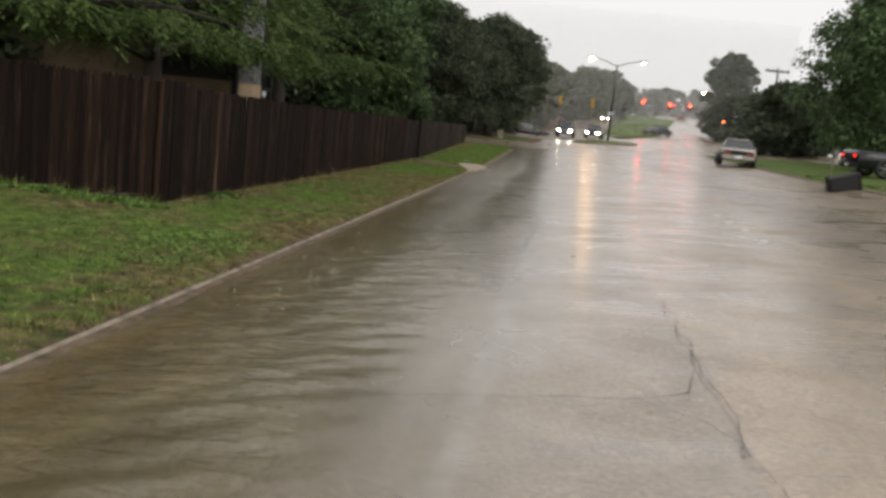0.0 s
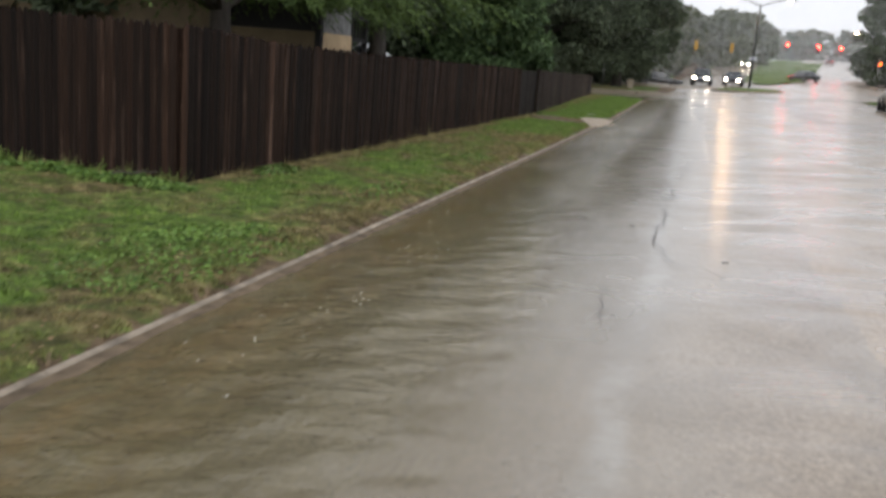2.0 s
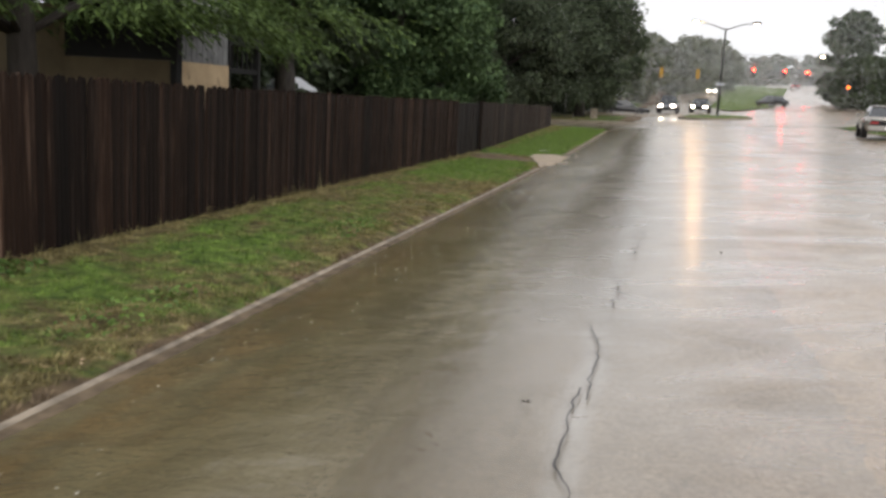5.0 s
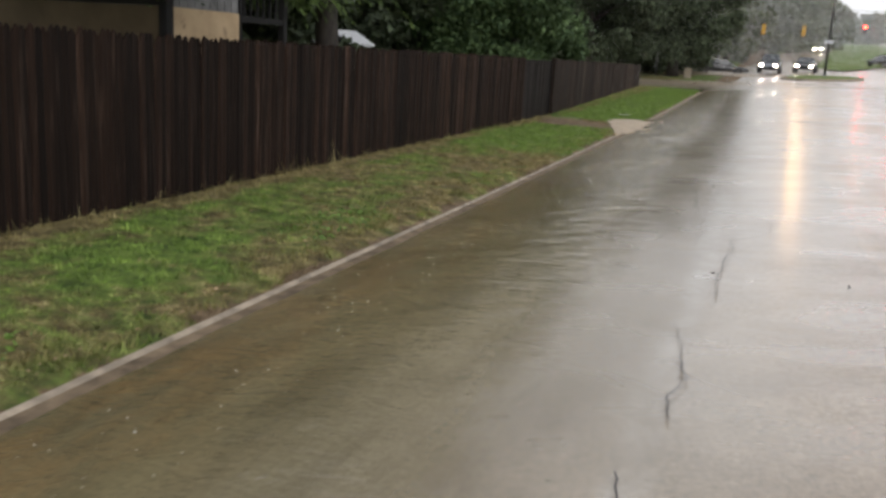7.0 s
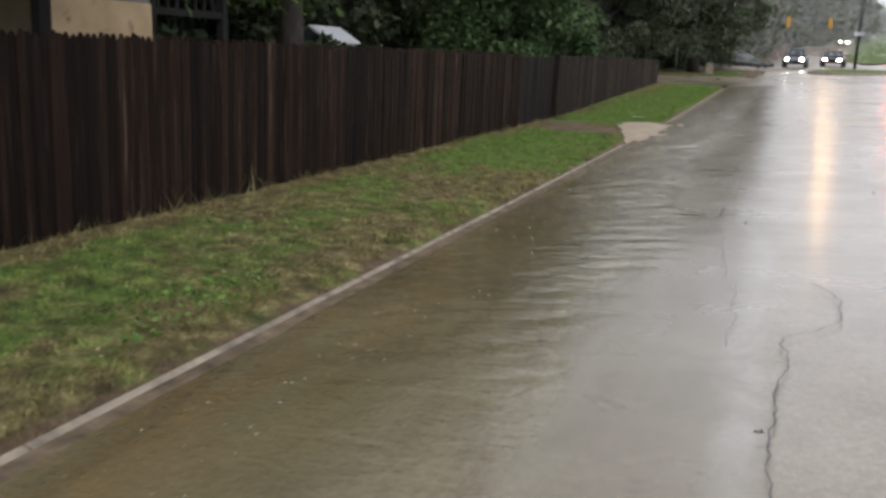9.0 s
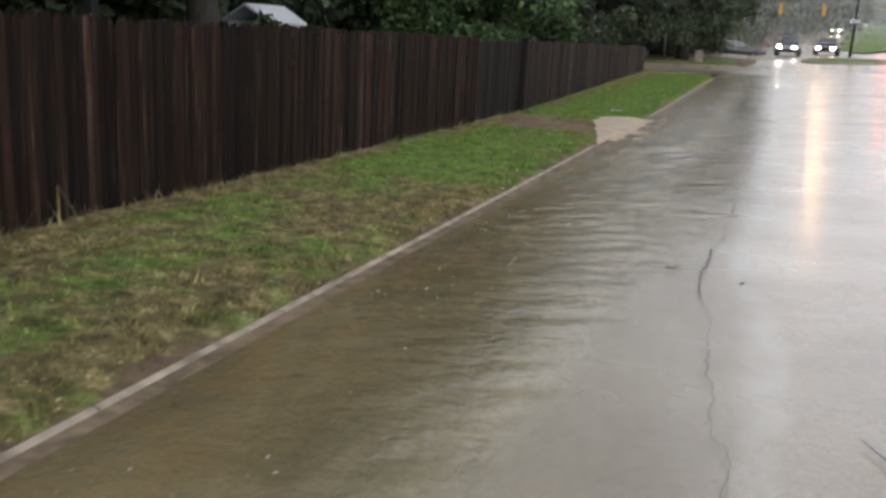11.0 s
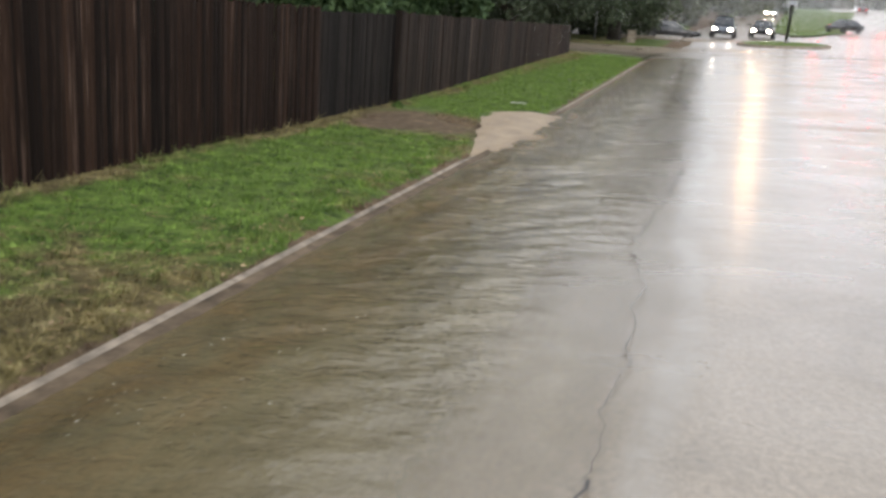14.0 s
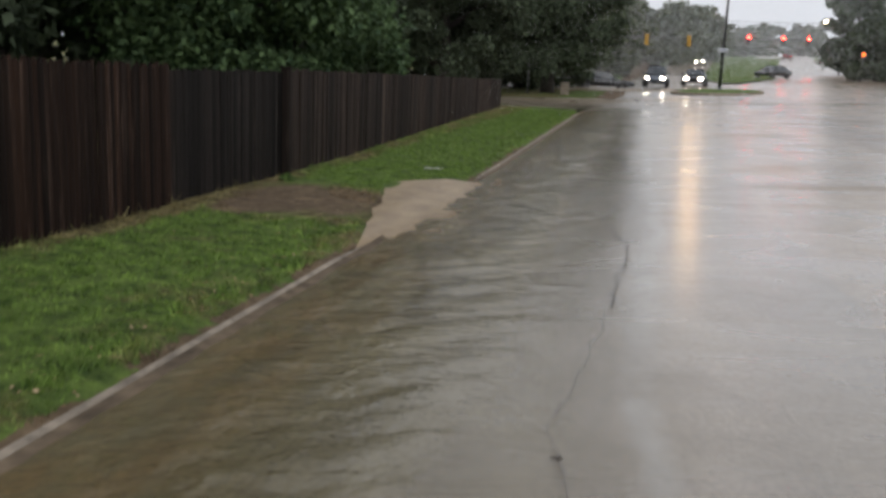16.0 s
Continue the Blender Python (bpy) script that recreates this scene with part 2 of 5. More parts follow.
def lawn_colour(n, l):
    """Green and dry grass in patches: lush by the gate and past it, drier along the middle of the verge, bare soil at the kerb and before the gate."""
    v = coords(n, l)
    sep = n.new("ShaderNodeSeparateXYZ")
    l.new(v, sep.inputs[0])
    patch = noisy(n, l, coords(n, l, (0.9, 0.6, 1)), 1.0, 5, 0.66, 0.5)
    mottle = noisy(n, l, v, 5.5, 6, 0.75)
    green = ramp(n, l, mottle, [(0.34, (0.038, 0.070, 0.013)), (0.66, (0.158, 0.228, 0.048))])
    dry = ramp(n, l, mottle, [(0.34, (0.066, 0.048, 0.024)), (0.52, (0.155, 0.112, 0.056)), (0.68, (0.33, 0.262, 0.145))])
    soil = ramp(n, l, mottle, [(0.3, (0.090, 0.062, 0.038)), (0.7, (0.20, 0.145, 0.092))])
    t = math_node(n, l, "DIVIDE", sep.outputs[1], 64.0, True)
    lean = ramp(n, l, t, [(0.0, (0.53,)), (0.14, (0.53,)), (0.19, (0.57,)), (0.33, (0.60,)), (0.355, (0.68,)), (0.378, (0.66,)), (0.395, (0.38,)), (0.455, (0.36,)), (0.485, (0.55,)), (0.535, (0.40,)), (0.56, (0.32,)), (0.95, (0.36,))])
    kerbside = n.new("ShaderNodeMapRange")
    for k, val in ((1, -3.9), (2, -3.0), (3, 0.0), (4, 0.12)):
        kerbside.inputs[k].default_value = val
    l.new(sep.outputs[0], kerbside.inputs[0])
    inside = math_node(n, l, "LESS_THAN", sep.outputs[0], 2.0)
    tuft = noisy(n, l, coords(n, l, (2.4, 3.4, 1)), 1.0, 5, 0.7, 0.6)
    patch = math_node(n, l, "ADD", patch, math_node(n, l, "MULTIPLY", math_node(n, l, "SUBTRACT", tuft, 0.5), 0.75))
    foot = math_node(n, l, "MULTIPLY", span(n, l, sep.outputs[0], -5.2, -4.75, 0.30, 0.0), math_node(n, l, "GREATER_THAN", sep.outputs[1], 12.0))
    patch = math_node(n, l, "ADD", patch, foot)
    dryness = math_node(n, l, "ADD", math_node(n, l, "ADD", patch, math_node(n, l, "SUBTRACT", lean, 0.5)), math_node(n, l, "MULTIPLY", kerbside.outputs[0], inside))
    c = blend(n, l, green, dry, ramp(n, l, dryness, [(0.50, (0.0,)), (0.72, (0.85,))]))
    # bare soil: a strip at the kerb, and a track in front of the gate
    wob = math_node(n, l, "MULTIPLY", math_node(n, l, "SUBTRACT", patch, 0.5), 0.45)
    strip = math_node(n, l, "MULTIPLY", math_node(n, l, "GREATER_THAN", math_node(n, l, "ADD", sep.outputs[0], wob), -2.87), inside)
    ex = math_node(n, l, "DIVIDE", math_node(n, l, "ADD", sep.outputs[0], 4.35), 1.5)
    ey = math_node(n, l, "DIVIDE", math_node(n, l, "SUBTRACT", sep.outputs[1], 32.5), 1.45)
    r2 = math_node(n, l, "ADD", math_node(n, l, "MULTIPLY", ex, ex), math_node(n, l, "MULTIPLY", ey, ey))
    rr = math_node(n, l, "ADD", r2, math_node(n, l, "MULTIPLY", math_node(n, l, "SUBTRACT", patch, 0.5), 2.2))
    track = ramp(n, l, rr, [(0.6, (1.0,)), (1.0, (0.0,))])
    bare = math_node(n, l, "MAXIMUM", strip, track)
    clump = noisy(n, l, coords(n, l, (3.3, 4.2, 1)), 1.0, 6, 0.75, 0.8)
    c = blend(n, l, blend(n, l, c, soil, bare), ramp(n, l, clump, [(0.30, (0.60, 0.62, 0.66)), (0.5, (1.08, 1.12, 1.10)), (0.70, (1.65, 1.68, 1.60))]), 1.0, "MULTIPLY")
    return c, mottle, v


def lawn_material():
    m, n, l, b = material("wet_lawn_soil", 0.85, 0.0, 0.2)
    c, mottle, v = lawn_colour(n, l)
    l.new(blend(n, l, c, (0.75, 0.72, 0.7), 1.0, "MULTIPLY"), b.inputs["Base Color"])
    bump(n, l, b, noisy(n, l, v, 40, 5, 0.7), 0.8, 0.03)
    return m


def blade_material():
    m, n, l, b = material("grass_blade", 0.6, 0.0, 0.15)
    c, mottle, v = lawn_colour(n, l)
    g = n.new("ShaderNodeNewGeometry")
    l.new(blend(n, l, c, ramp(n, l, g.outputs["Random Per Island"], [(0.0, (0.8,)), (1.0, (1.45,))]), 1.0, "MULTIPLY"), b.inputs["Base Color"])
    return m


def leaf_material(name, dark, light, rough=0.65):
    m, n, l, b = material(name, rough, 0.0, 0.2)
    g = n.new("ShaderNodeNewGeometry")
    v = coords(n, l)
    big = noisy(n, l, v, 0.7, 3)
    a = ramp(n, l, g.outputs["Random Per Island"], [(0.0, dark), (1.0, light)])
    l.new(blend(n, l, a, ramp(n, l, big, [(0.3, (0.65,)), (0.7, (1.3,))]), 1.0, "MULTIPLY"), b.inputs["Base Color"])
    return m


def wood_material(name, dark, light, pale):
    """Old wet fence wood: nearly black stain worn to bare streaks that differ from board to board."""
    m, n, l, b = material(name, 0.72, 0.0, 0.14)
    o = n.new("ShaderNodeObjectInfo")
    tc, add = n.new("ShaderNodeTexCoord"), n.new("ShaderNodeVectorMath")
    mul = n.new("ShaderNodeVectorMath")
    mul.operation = "SCALE"
    l.new(o.outputs["Location"], mul.inputs[0])
    mul.inputs[3].default_value = 3.7
    l.new(tc.outputs["Object"], add.inputs[0])
    l.new(mul.outputs[0], add.inputs[1])

    def stretched(sc):
        mp = n.new("ShaderNodeMapping")
        mp.inputs["Scale"].default_value = sc
        l.new(add.outputs[0], mp.inputs["Vector"])
        return mp.outputs[0]
    grain = noisy(n, l, stretched((70, 70, 2.2)), 1.0, 6, 0.7, 0.3)
    streak = noisy(n, l, stretched((26, 26, 0.9)), 1.0, 5, 0.65, 0.2)
    c = ramp(n, l, grain, [(0.3, dark), (0.75, light)])
    c = blend(n, l, c, pale, ramp(n, l, streak, [(0.56, (0.0,)), (0.74, (0.7,))]))
    # tone per board; the brightest boards also stand in for lit picket edges
    c = blend(n, l, c, ramp(n, l, o.outputs["Random"], [(0.0, (0.45, 0.43, 0.42)), (0.5, (0.95, 0.9, 0.86)), (0.76, (1.5, 1.38, 1.3)), (0.93, (2.0, 1.9, 1.85)), (1.0, (3.0, 2.95, 2.9))]), 1.0, "MULTIPLY")
    # whole stretches of the run have weathered more than others
    stretch = noisy(n, l, o.outputs["Location"], 1.3, 4, 0.6)
    c = blend(n, l, c, ramp(n, l, stretch, [(0.34, (0.55, 0.53, 0.52)), (0.66, (1.5, 1.45, 1.4))]), 1.0, "MULTIPLY")
    l.new(c, b.inputs["Base Color"])
    bump(n, l, b, grain, 0.6, 0.004)
    return m


def bark_material():
    m, n, l, b = material("wet_bark", 0.75)
    f = noisy(n, l, coords(n, l, (14, 14, 3)), 1.0, 6, 0.7)
    l.new(ramp(n, l, f, [(0.3, (0.018, 0.014, 0.011)), (0.7, (0.06, 0.048, 0.038))]), b.inputs["Base Color"])
    bump(n, l, b, f, 0.9, 0.03)
    return m


ROAD, WATER, LAWN, BLADE, BARK = road_material(), water_material(), lawn_material(), blade_material(), bark_material()
PICKET = wood_material("weathered_fence_wood", (0.0050, 0.0029, 0.0019), (0.0195, 0.0108, 0.0070), (0.088, 0.063, 0.050))
GREYPICKET = wood_material("grey_fence_wood", (0.0105, 0.0082, 0.007), (0.036, 0.027, 0.022), (0.10, 0.08, 0.07))
GATEWOOD = wood_material("dark_gate_wood", (0.005, 0.0044, 0.0040), (0.017, 0.0145, 0.013), (0.055, 0.049, 0.044))
CURB = plain("worn_curb_concrete", (0.228, 0.190, 0.145), 0.7, 0, 0.55, 5, 0.5, 0.3)
GUTTER = plain("wet_gutter_concrete", (0.118, 0.088, 0.058), 0.8, 0, 0.6, 6, 0.6, 0.2)
CRACK = plain("crack_filler", (0.035, 0.03, 0.026), 0.45, 0, 0.4, 14)
WETCRACK = plain("wet_hairline_crack", (0.105, 0.090, 0.072), 0.16, 0, 0.3, 14)


def sand_material():
    """Tan silt washed over the apron, thinning out into the stream."""
    m, n, l, b = material("washed_out_sand", 0.4)
    v = coords(n, l)
    sep = n.new("ShaderNodeSeparateXYZ")
    l.new(v, sep.inputs[0])
    f = noisy(n, l, coords(n, l, (3, 1.6, 1)), 1.0, 6, 0.7)
    l.new(ramp(n, l, f, [(0.3, (0.175, 0.118, 0.060)), (0.7, (0.37, 0.270, 0.155))]), b.inputs["Base Color"])
    bump(n, l, b, noisy(n, l, v, 14, 5), 0.5, 0.02)
    e = math_node(n, l, "ADD", sep.outputs[0], math_node(n, l, "MULTIPLY", math_node(n, l, "SUBTRACT", noisy(n, l, coords(n, l, (2.2, 1.2, 1)), 1.0, 5, 0.7), 0.5), 1.1))
    l.new(span(n, l, e, -2.65, -1.95, 1.0, 0.0), b.inputs["Alpha"])
    return m


SAND = sand_material()
CEDAR = leaf_material("cedar_needles", (0.022, 0.042, 0.011), (0.125, 0.185, 0.050))
GREEN = leaf_material("broad_leaves", (0.026, 0.052, 0.022), (0.115, 0.175, 0.070))
OAK = leaf_material("dark_oak_leaves", (0.030, 0.042, 0.024), (0.090, 0.115, 0.064))
# far leaves are paler: haze is mixed into their colour
FAR = leaf_material("hazed_distant_leaves", (0.075, 0.09, 0.055), (0.16, 0.175, 0.11))


def stucco_material():
    """Tan render with grey-brown damp blotches."""
    m, n, l, b = material("stained_tan_stucco", 0.85)
    v = coords(n, l)
    c = ramp(n, l, noisy(n, l, v, 2.2, 6), [(0.3, (0.40, 0.29, 0.17)), (0.7, (0.58, 0.43, 0.26))])
    blot = ramp(n, l, noisy(n, l, coords(n, l, (1, 2.3, 2.3)), 1.3, 5, 0.6, 0.4), [(0.60, (0.0,)), (0.68, (0.8,))])
    l.new(blend(n, l, c, (0.17, 0.115, 0.07), blot), b.inputs["Base Color"])
    bump(n, l, b, noisy(n, l, v, 14, 5), 0.3)
    return m


STUCCO = stucco_material()
SIDING = plain("grey_siding", (0.17, 0.17, 0.168), 0.75, 0, 0.45, 3, 0.2)
# the tan wall again, its colour darkened for the shade of the trees
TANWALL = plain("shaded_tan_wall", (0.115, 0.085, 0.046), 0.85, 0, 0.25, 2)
# near-black shingle; on the end gable it paints shade over grey siding
SHINGLE_AND_SHADE = plain("dark_shingle_and_shade", (0.009, 0.0085, 0.008), 0.95, 0, 0.3, 12, 0.5)
WHITE = plain("white_paint", (0.75, 0.76, 0.78), 0.6, 0, 0.08, 3)
BUTTON = plain("worn_ceramic", (0.46, 0.45, 0.42), 0.5, 0, 0.3, 20)
STEEL = plain("galvanised_steel", (0.16, 0.16, 0.16), 0.45, 0.6, 0.2, 6)
DARKSTEEL = plain("dark_steel", (0.05, 0.05, 0.05), 0.5, 0.5, 0.2, 6)
SILVER = plain("silver_car_paint", (0.36, 0.34, 0.31), 0.25, 0.55, 0.05, 3)
BLACKPAINT = plain("black_car_paint", (0.012, 0.013, 0.016), 0.15, 0.0, 0.1, 3)
REDPAINT = plain("dark_red_car_paint", (0.16, 0.02, 0.02), 0.2, 0.0, 0.1, 3)
GREYPAINT = plain("blue_grey_car_paint", (0.10, 0.115, 0.14), 0.2, 0.3, 0.1, 3)
RUBBER = plain("tyre_rubber", (0.02, 0.02, 0.02), 0.8, 0, 0.2, 10)
GLASS = plain("dark_car_glass", (0.03, 0.035, 0.04), 0.05, 0, 0.1, 2)
PLASTIC = plain("black_bin_plastic", (0.006, 0.006, 0.007), 0.7, 0, 0.3, 5, 0.2)
YELLOW = plain("yellow_signal_housing", (0.45, 0.25, 0.02), 0.5, 0, 0.2, 5)
SIGNBLUE = plain("street_sign_blue", (0.05, 0.10, 0.22), 0.4, 0, 0.1, 5)
LAMPLIGHT = glow("street_lamp_light", (1.0, 0.58, 0.23), 230.0)
LAMPLIGHT_DIM = glow("street_lamp_light_dim", (1.0, 0.80, 0.55), 40.0)
REDLIGHT = glow("red_signal_light", (1.0, 0.006, 0.003), 260.0)
AMBERLIGHT = glow("amber_light", (1.0, 0.17, 0.012), 3.5)
HEADLIGHT = glow("headlight", (1.0, 0.88, 0.66), 45.0)
TAILLIGHT = glow("tail_light", (1.0, 0.03, 0.02), 1.3)
DIMRED = plain("red_lamp_plastic", (0.30, 0.02, 0.02), 0.3)


# ---- heights of the land ----
CX, CZ = (-2.87, -2.3, -1.6, -0.9, 0.0, 1.0, 2.0, 4.2, 10.5, 60.0), (0.06, 0.130, 0.205, 0.258, 0.318, 0.395, 0.455, 0.57, 0.84, 2.4)
GY, GZ = (-60, 23, 38, 60, 90, 150, 270, 330, 700), (0, 0, 0.03, 0.30, 0.85, 2.5, 8.6, 9.4, 9.6)
LX, LZ = (-60, -12, -5.3, -2.98, -2.82), (1.2, 0.33, 0.18, 0.155, 0.12)
CURB_X, RIGHT_X = -2.87, 10.4


def grade(y):
    return float(np.interp(y, GY, GZ))


def road_z(x, y):
    return float(np.interp(x, CX, CZ)) + grade(y)


def lawn_z(x, y):
    if x < CURB_X + 0.5:
        z = float(np.interp(x, LX, LZ)) + grade(y)
    else:
        z = road_z(x, y) + 0.13
    return z


# ---- building helpers ----
def mesh_object(name, verts, faces, mat, parent=None, label="", smooth=False):
    me = bpy.data.meshes.new(name)
    me.from_pydata(verts, [], faces)
    me.materials.append(mat)
    if smooth:
        me.shade_smooth()
    ob = new(name, me)
    if parent:
        ob.parent = parent
    if label:
        tagged(ob, label)
    return ob


def part(name, bm, mat, parent=None, label="", smooth=False):
    me = bpy.data.meshes.new(name)
    bm.to_mesh(me)
    bm.free()
    me.materials.append(mat)
    if smooth:
        me.shade_smooth()
    ob = new(name, me)
    if parent:
        ob.parent = parent
    if label:
        tagged(ob, label)
    return ob


def thing(name, x, y, z, label, category, group="", turn=0):
    ob = new(name)
    ob.matrix_basis = pose(x, y, z, 0, 0, turn)
    return tagged(ob, label, category, group)


def box(bm, lo, hi, bevel=0.0, m=None):
    c = [(a + b) / 2 for a, b in zip(lo, hi)]
    s = [b - a for a, b in zip(lo, hi)]
    r = bmesh.ops.create_cube(bm, size=1.0, matrix=Matrix.Translation(c) @ Matrix.Diagonal((*s, 1)))
    vs = r["verts"]
    if bevel:
        es = list({e for v in vs for e in v.link_edges})
        r = bmesh.ops.bevel(bm, geom=es, offset=bevel, segments=2, affect="EDGES")
        vs = list({v for f in r["faces"] for v in f.verts} | {v for v in vs if v.is_valid})
    if m is not None:
        bmesh.ops.transform(bm, matrix=m, verts=vs)
    return bm


def boxed(lo, hi, bevel=0.0):
    return box(bmesh.new(), lo, hi, bevel)


def tube(points, radii, sides=8):
    """Verts and faces of a tapered tube along points."""
    vs, fs = [], []
    pts = [Vector(p) for p in points]
    for i, p in enumerate(pts):
        d = (pts[min(i + 1, len(pts) - 1)] - pts[max(i - 1, 0)]).normalized()
        u = d.cross(Vector((0.31, 0.95, 0.05)) if abs(d.y) < 0.9 else Vector((1, 0, 0))).normalized()
        w = d.cross(u)
        for k in range(sides):
            a = 2 * math.pi * k / sides
            vs.append(p + (u * math.cos(a) + w * math.sin(a)) * radii[i])
        if i:
            b = (i - 1) * sides
            for k in range(sides):
                fs.append((b + k, b + (k + 1) % sides, b + sides + (k + 1) % sides, b + sides + k))
    n = len(pts) - 1
    fs.append(tuple(range(sides))[::-1])
    fs.append(tuple(n * sides + k for k in range(sides)))
    return [tuple(v) for v in vs], fs


def join(chunks):
    vs, fs = [], []
    for v, f in chunks:
        o = len(vs)
        vs += v
        fs += [tuple(i + o for i in q) for q in f]
    return vs, fs


def sheet(name, xs, ys, z, mat, kind="structure", label="", category=""):
    """A sheet over a grid of xs and ys; xs may be a function of y."""
    vs, fs = [], []
    for y in ys:
        row = xs(y) if callable(xs) else xs
        vs += [(x, y, z(x, y)) for x in row]
    w = len(row)
    for j in range(len(ys) - 1):
        for i in range(w - 1):
            a = j * w + i
            fs.append((a, a + 1, a + w + 1, a + w))
    ob = mesh_object(name, vs, fs, mat, smooth=True)
    return tagged(ob, label, category, kind=kind)


# ---- the land, road and kerbs ----
def steps(a, b, n):
    return [a + (b - a) * i / n for i in range(n + 1)]


far_ys = steps(-60, 60, 12) + steps(68, 340, 34)[0:] + [500, 900, 1800, 3000]
far_xs = [-2500, -900, -400, -150, -80, -50, -30, -20, -12, -8, -5.3, -2.87, 0, 4.2, 10.5, 20, 35, 60, 110, 200, 500, 1000, 2500]
sheet("ground", far_xs, far_ys, lambda x, y: min(lawn_z(x, y), road_z(max(x, -2.8), y)) - 0.16 if x < 60 else road_z(60, y) - 0.1, LAWN,
      label="wet grassy ground that reaches the horizon", category="ground")

road_xs = [-2.87, -2.6, -2.3, -1.95, -1.6, -1.25, -0.9, -0.45, 0.0, 0.5, 0.985, 1.0, 2.0, 4.2, 7.0, RIGHT_X]
sheet("road", road_xs, steps(-30, 66, 96), road_z, ROAD, label="wet worn concrete street with cracks", category="road")


def crossing_edge(y):
    """How far left the paved crossing reaches."""
    return float(np.interp(y, (66, 70, 72, 80, 90, 91, 116), (-26, -26, -2.2, -1.4, -1.4, -30, -30)))


sheet("road_crossing", lambda y: steps(crossing_edge(y), 44, 24), steps(66, 116, 50), lambda x, y: road_z(max(x, -2.87), y) + (0.02 if x > -2.9 else 0.02), ROAD,
      label="wet paved street crossing", category="road")
sheet("side_street", lambda y: steps(-26, -2.87 - float(np.interp(y, (61, 62, 63.5, 66), (3.0, 1.2, 0.3, 0.0))), 8), steps(61, 66, 10), lambda x, y: road_z(-2.87, y) + 0.015, ROAD,
      label="wet paved side street mouth", category="road")


def ribbon(name, centre, half, mat, lift, label, category):
    vs, fs = [], []
    for i, (x, y) in enumerate(centre):
        for k in (-1, -0.33, 0.33, 1):
            vs.append((x + k * half[i], y, road_z(x + k * half[i] if x > -2.8 else -2.8, y) + lift))
        if i:
            b = (i - 1) * 4
            fs += [(b + k, b + k + 1, b + k + 5, b + k + 4) for k in range(3)]
    return tagged(mesh_object(name, vs, fs, mat, smooth=True), label, category, kind="structure")


def along(x0, y0, x1, y1, n=30):
    return [(x0 + (x1 - x0) * i / n, y0 + (y1 - y0) * i / n) for i in range(n + 1)]


ribbon("road_far_side", along(1.0, 112, 17, 300), steps(3.6, 4.2, 30), ROAD, 0.05, "far wet carriageway for oncoming cars", "road")
ribbon("road_far", along(16.0, 112, 38, 300), steps(5.6, 6.5, 30), ROAD, 0.06, "far wet carriageway climbing the hill", "road")
ribbon("median_grass", along(7.2, 105, 25.8, 236, 24), [0.6 + 2.9 * min(1, i / 3) for i in range(25)], LAWN, 0.16, "green grass median between carriageways", "median")

def apron_edge(y):
    return float(np.interp(y, (30.0, 32.0, 34.0, 34.7, 35.3, 35.9), (-2.85, -3.22, -3.66, -3.7, -3.25, -2.87)))


# the verge between kerb and fence, and the corner lawn before it
verge_ys = steps(-12, 62, 148)


def verge_edge(y):
    return -2.82 - 3.0 * (max(0.0, y - 58) / 4.0) ** 2


sheet("lawn_verge", lambda y: [-14, -10, -7.5, -6.2, -5.3, -4.7, -4.1, -3.6, -3.25, -2.98, verge_edge(y)], verge_ys,
      lambda x, y: lawn_z(x, y) + 0.012 * noise.noise((x * 2, y * 2, 0)) - (0.10 if 30.2 < y < 35.7 and x > apron_edge(y) + 0.1 else 0.0), LAWN, label="wet patchy lawn verge along the fence", category="lawn")
sheet("lawn_far_corner", lambda y: steps(-40, crossing_edge(72 + (y - 72)) - 0.05, 10), steps(72, 90, 18), lambda x, y: road_z(-2.87, y) + 0.13, LAWN,
      label="grass corner across the side street", category="lawn")
sheet("lawn_right", lambda y: [10.36, 11.2, 12, 14, 18, 26, 44], steps(-20, 64, 84), lambda x, y: road_z(x, y) + 0.06 + min(0.10, 0.12 * (x - 10.36)) + 0.015 * noise.noise((x, y, 0)), LAWN,
      label="wet lawn in front of the houses opposite", category="lawn")


def kerb(name, x, y0, y1, side, label):
    """A kerb of slabs, each its own piece, with a rounded nose towards the road."""
    ob = tagged(new(name), label, "kerb", kind="structure")
    prof = [(0.103, -0.15), (0.10, 0.038), (0.094, 0.056), (0.080, 0.066), (0.050, 0.072), (0.045, -0.15)]
    n = max(1, round((y1 - y0) / 3.0))
    for i in range(n):
        a, b = y0 + (y1 - y0) * i / n + 0.006, y0 + (y1 - y0) * (i + 1) / n - 0.006
        ys = steps(a, b, 3)
        vs, fs = [], []
        for yy in ys:
            base = road_z(x if side > 0 else RIGHT_X, yy)
            low = 0.35 + 0.65 * min(1.0, abs(yy - 30.5) / 0.9, abs(yy - 35.7) / 0.9) if side > 0 else 1.0
            vs += [(x + side * px, yy, base + (pz * low if pz > 0 else pz) + 0.006 * noise.noise((px * 9, yy * 3, 2))) for px, pz in prof]
        w = len(prof)
        for j in range(len(ys) - 1):
            fs += [(j * w + k, j * w + (k + 1) % w, (j + 1) * w + (k + 1) % w, (j + 1) * w + k) for k in range(w)]
        fs += [tuple(range(w))[::-1], tuple((len(ys) - 1) * w + k for k in range(w))]
        mesh_object("kerb_slab", vs, fs, CURB, ob)
    return ob


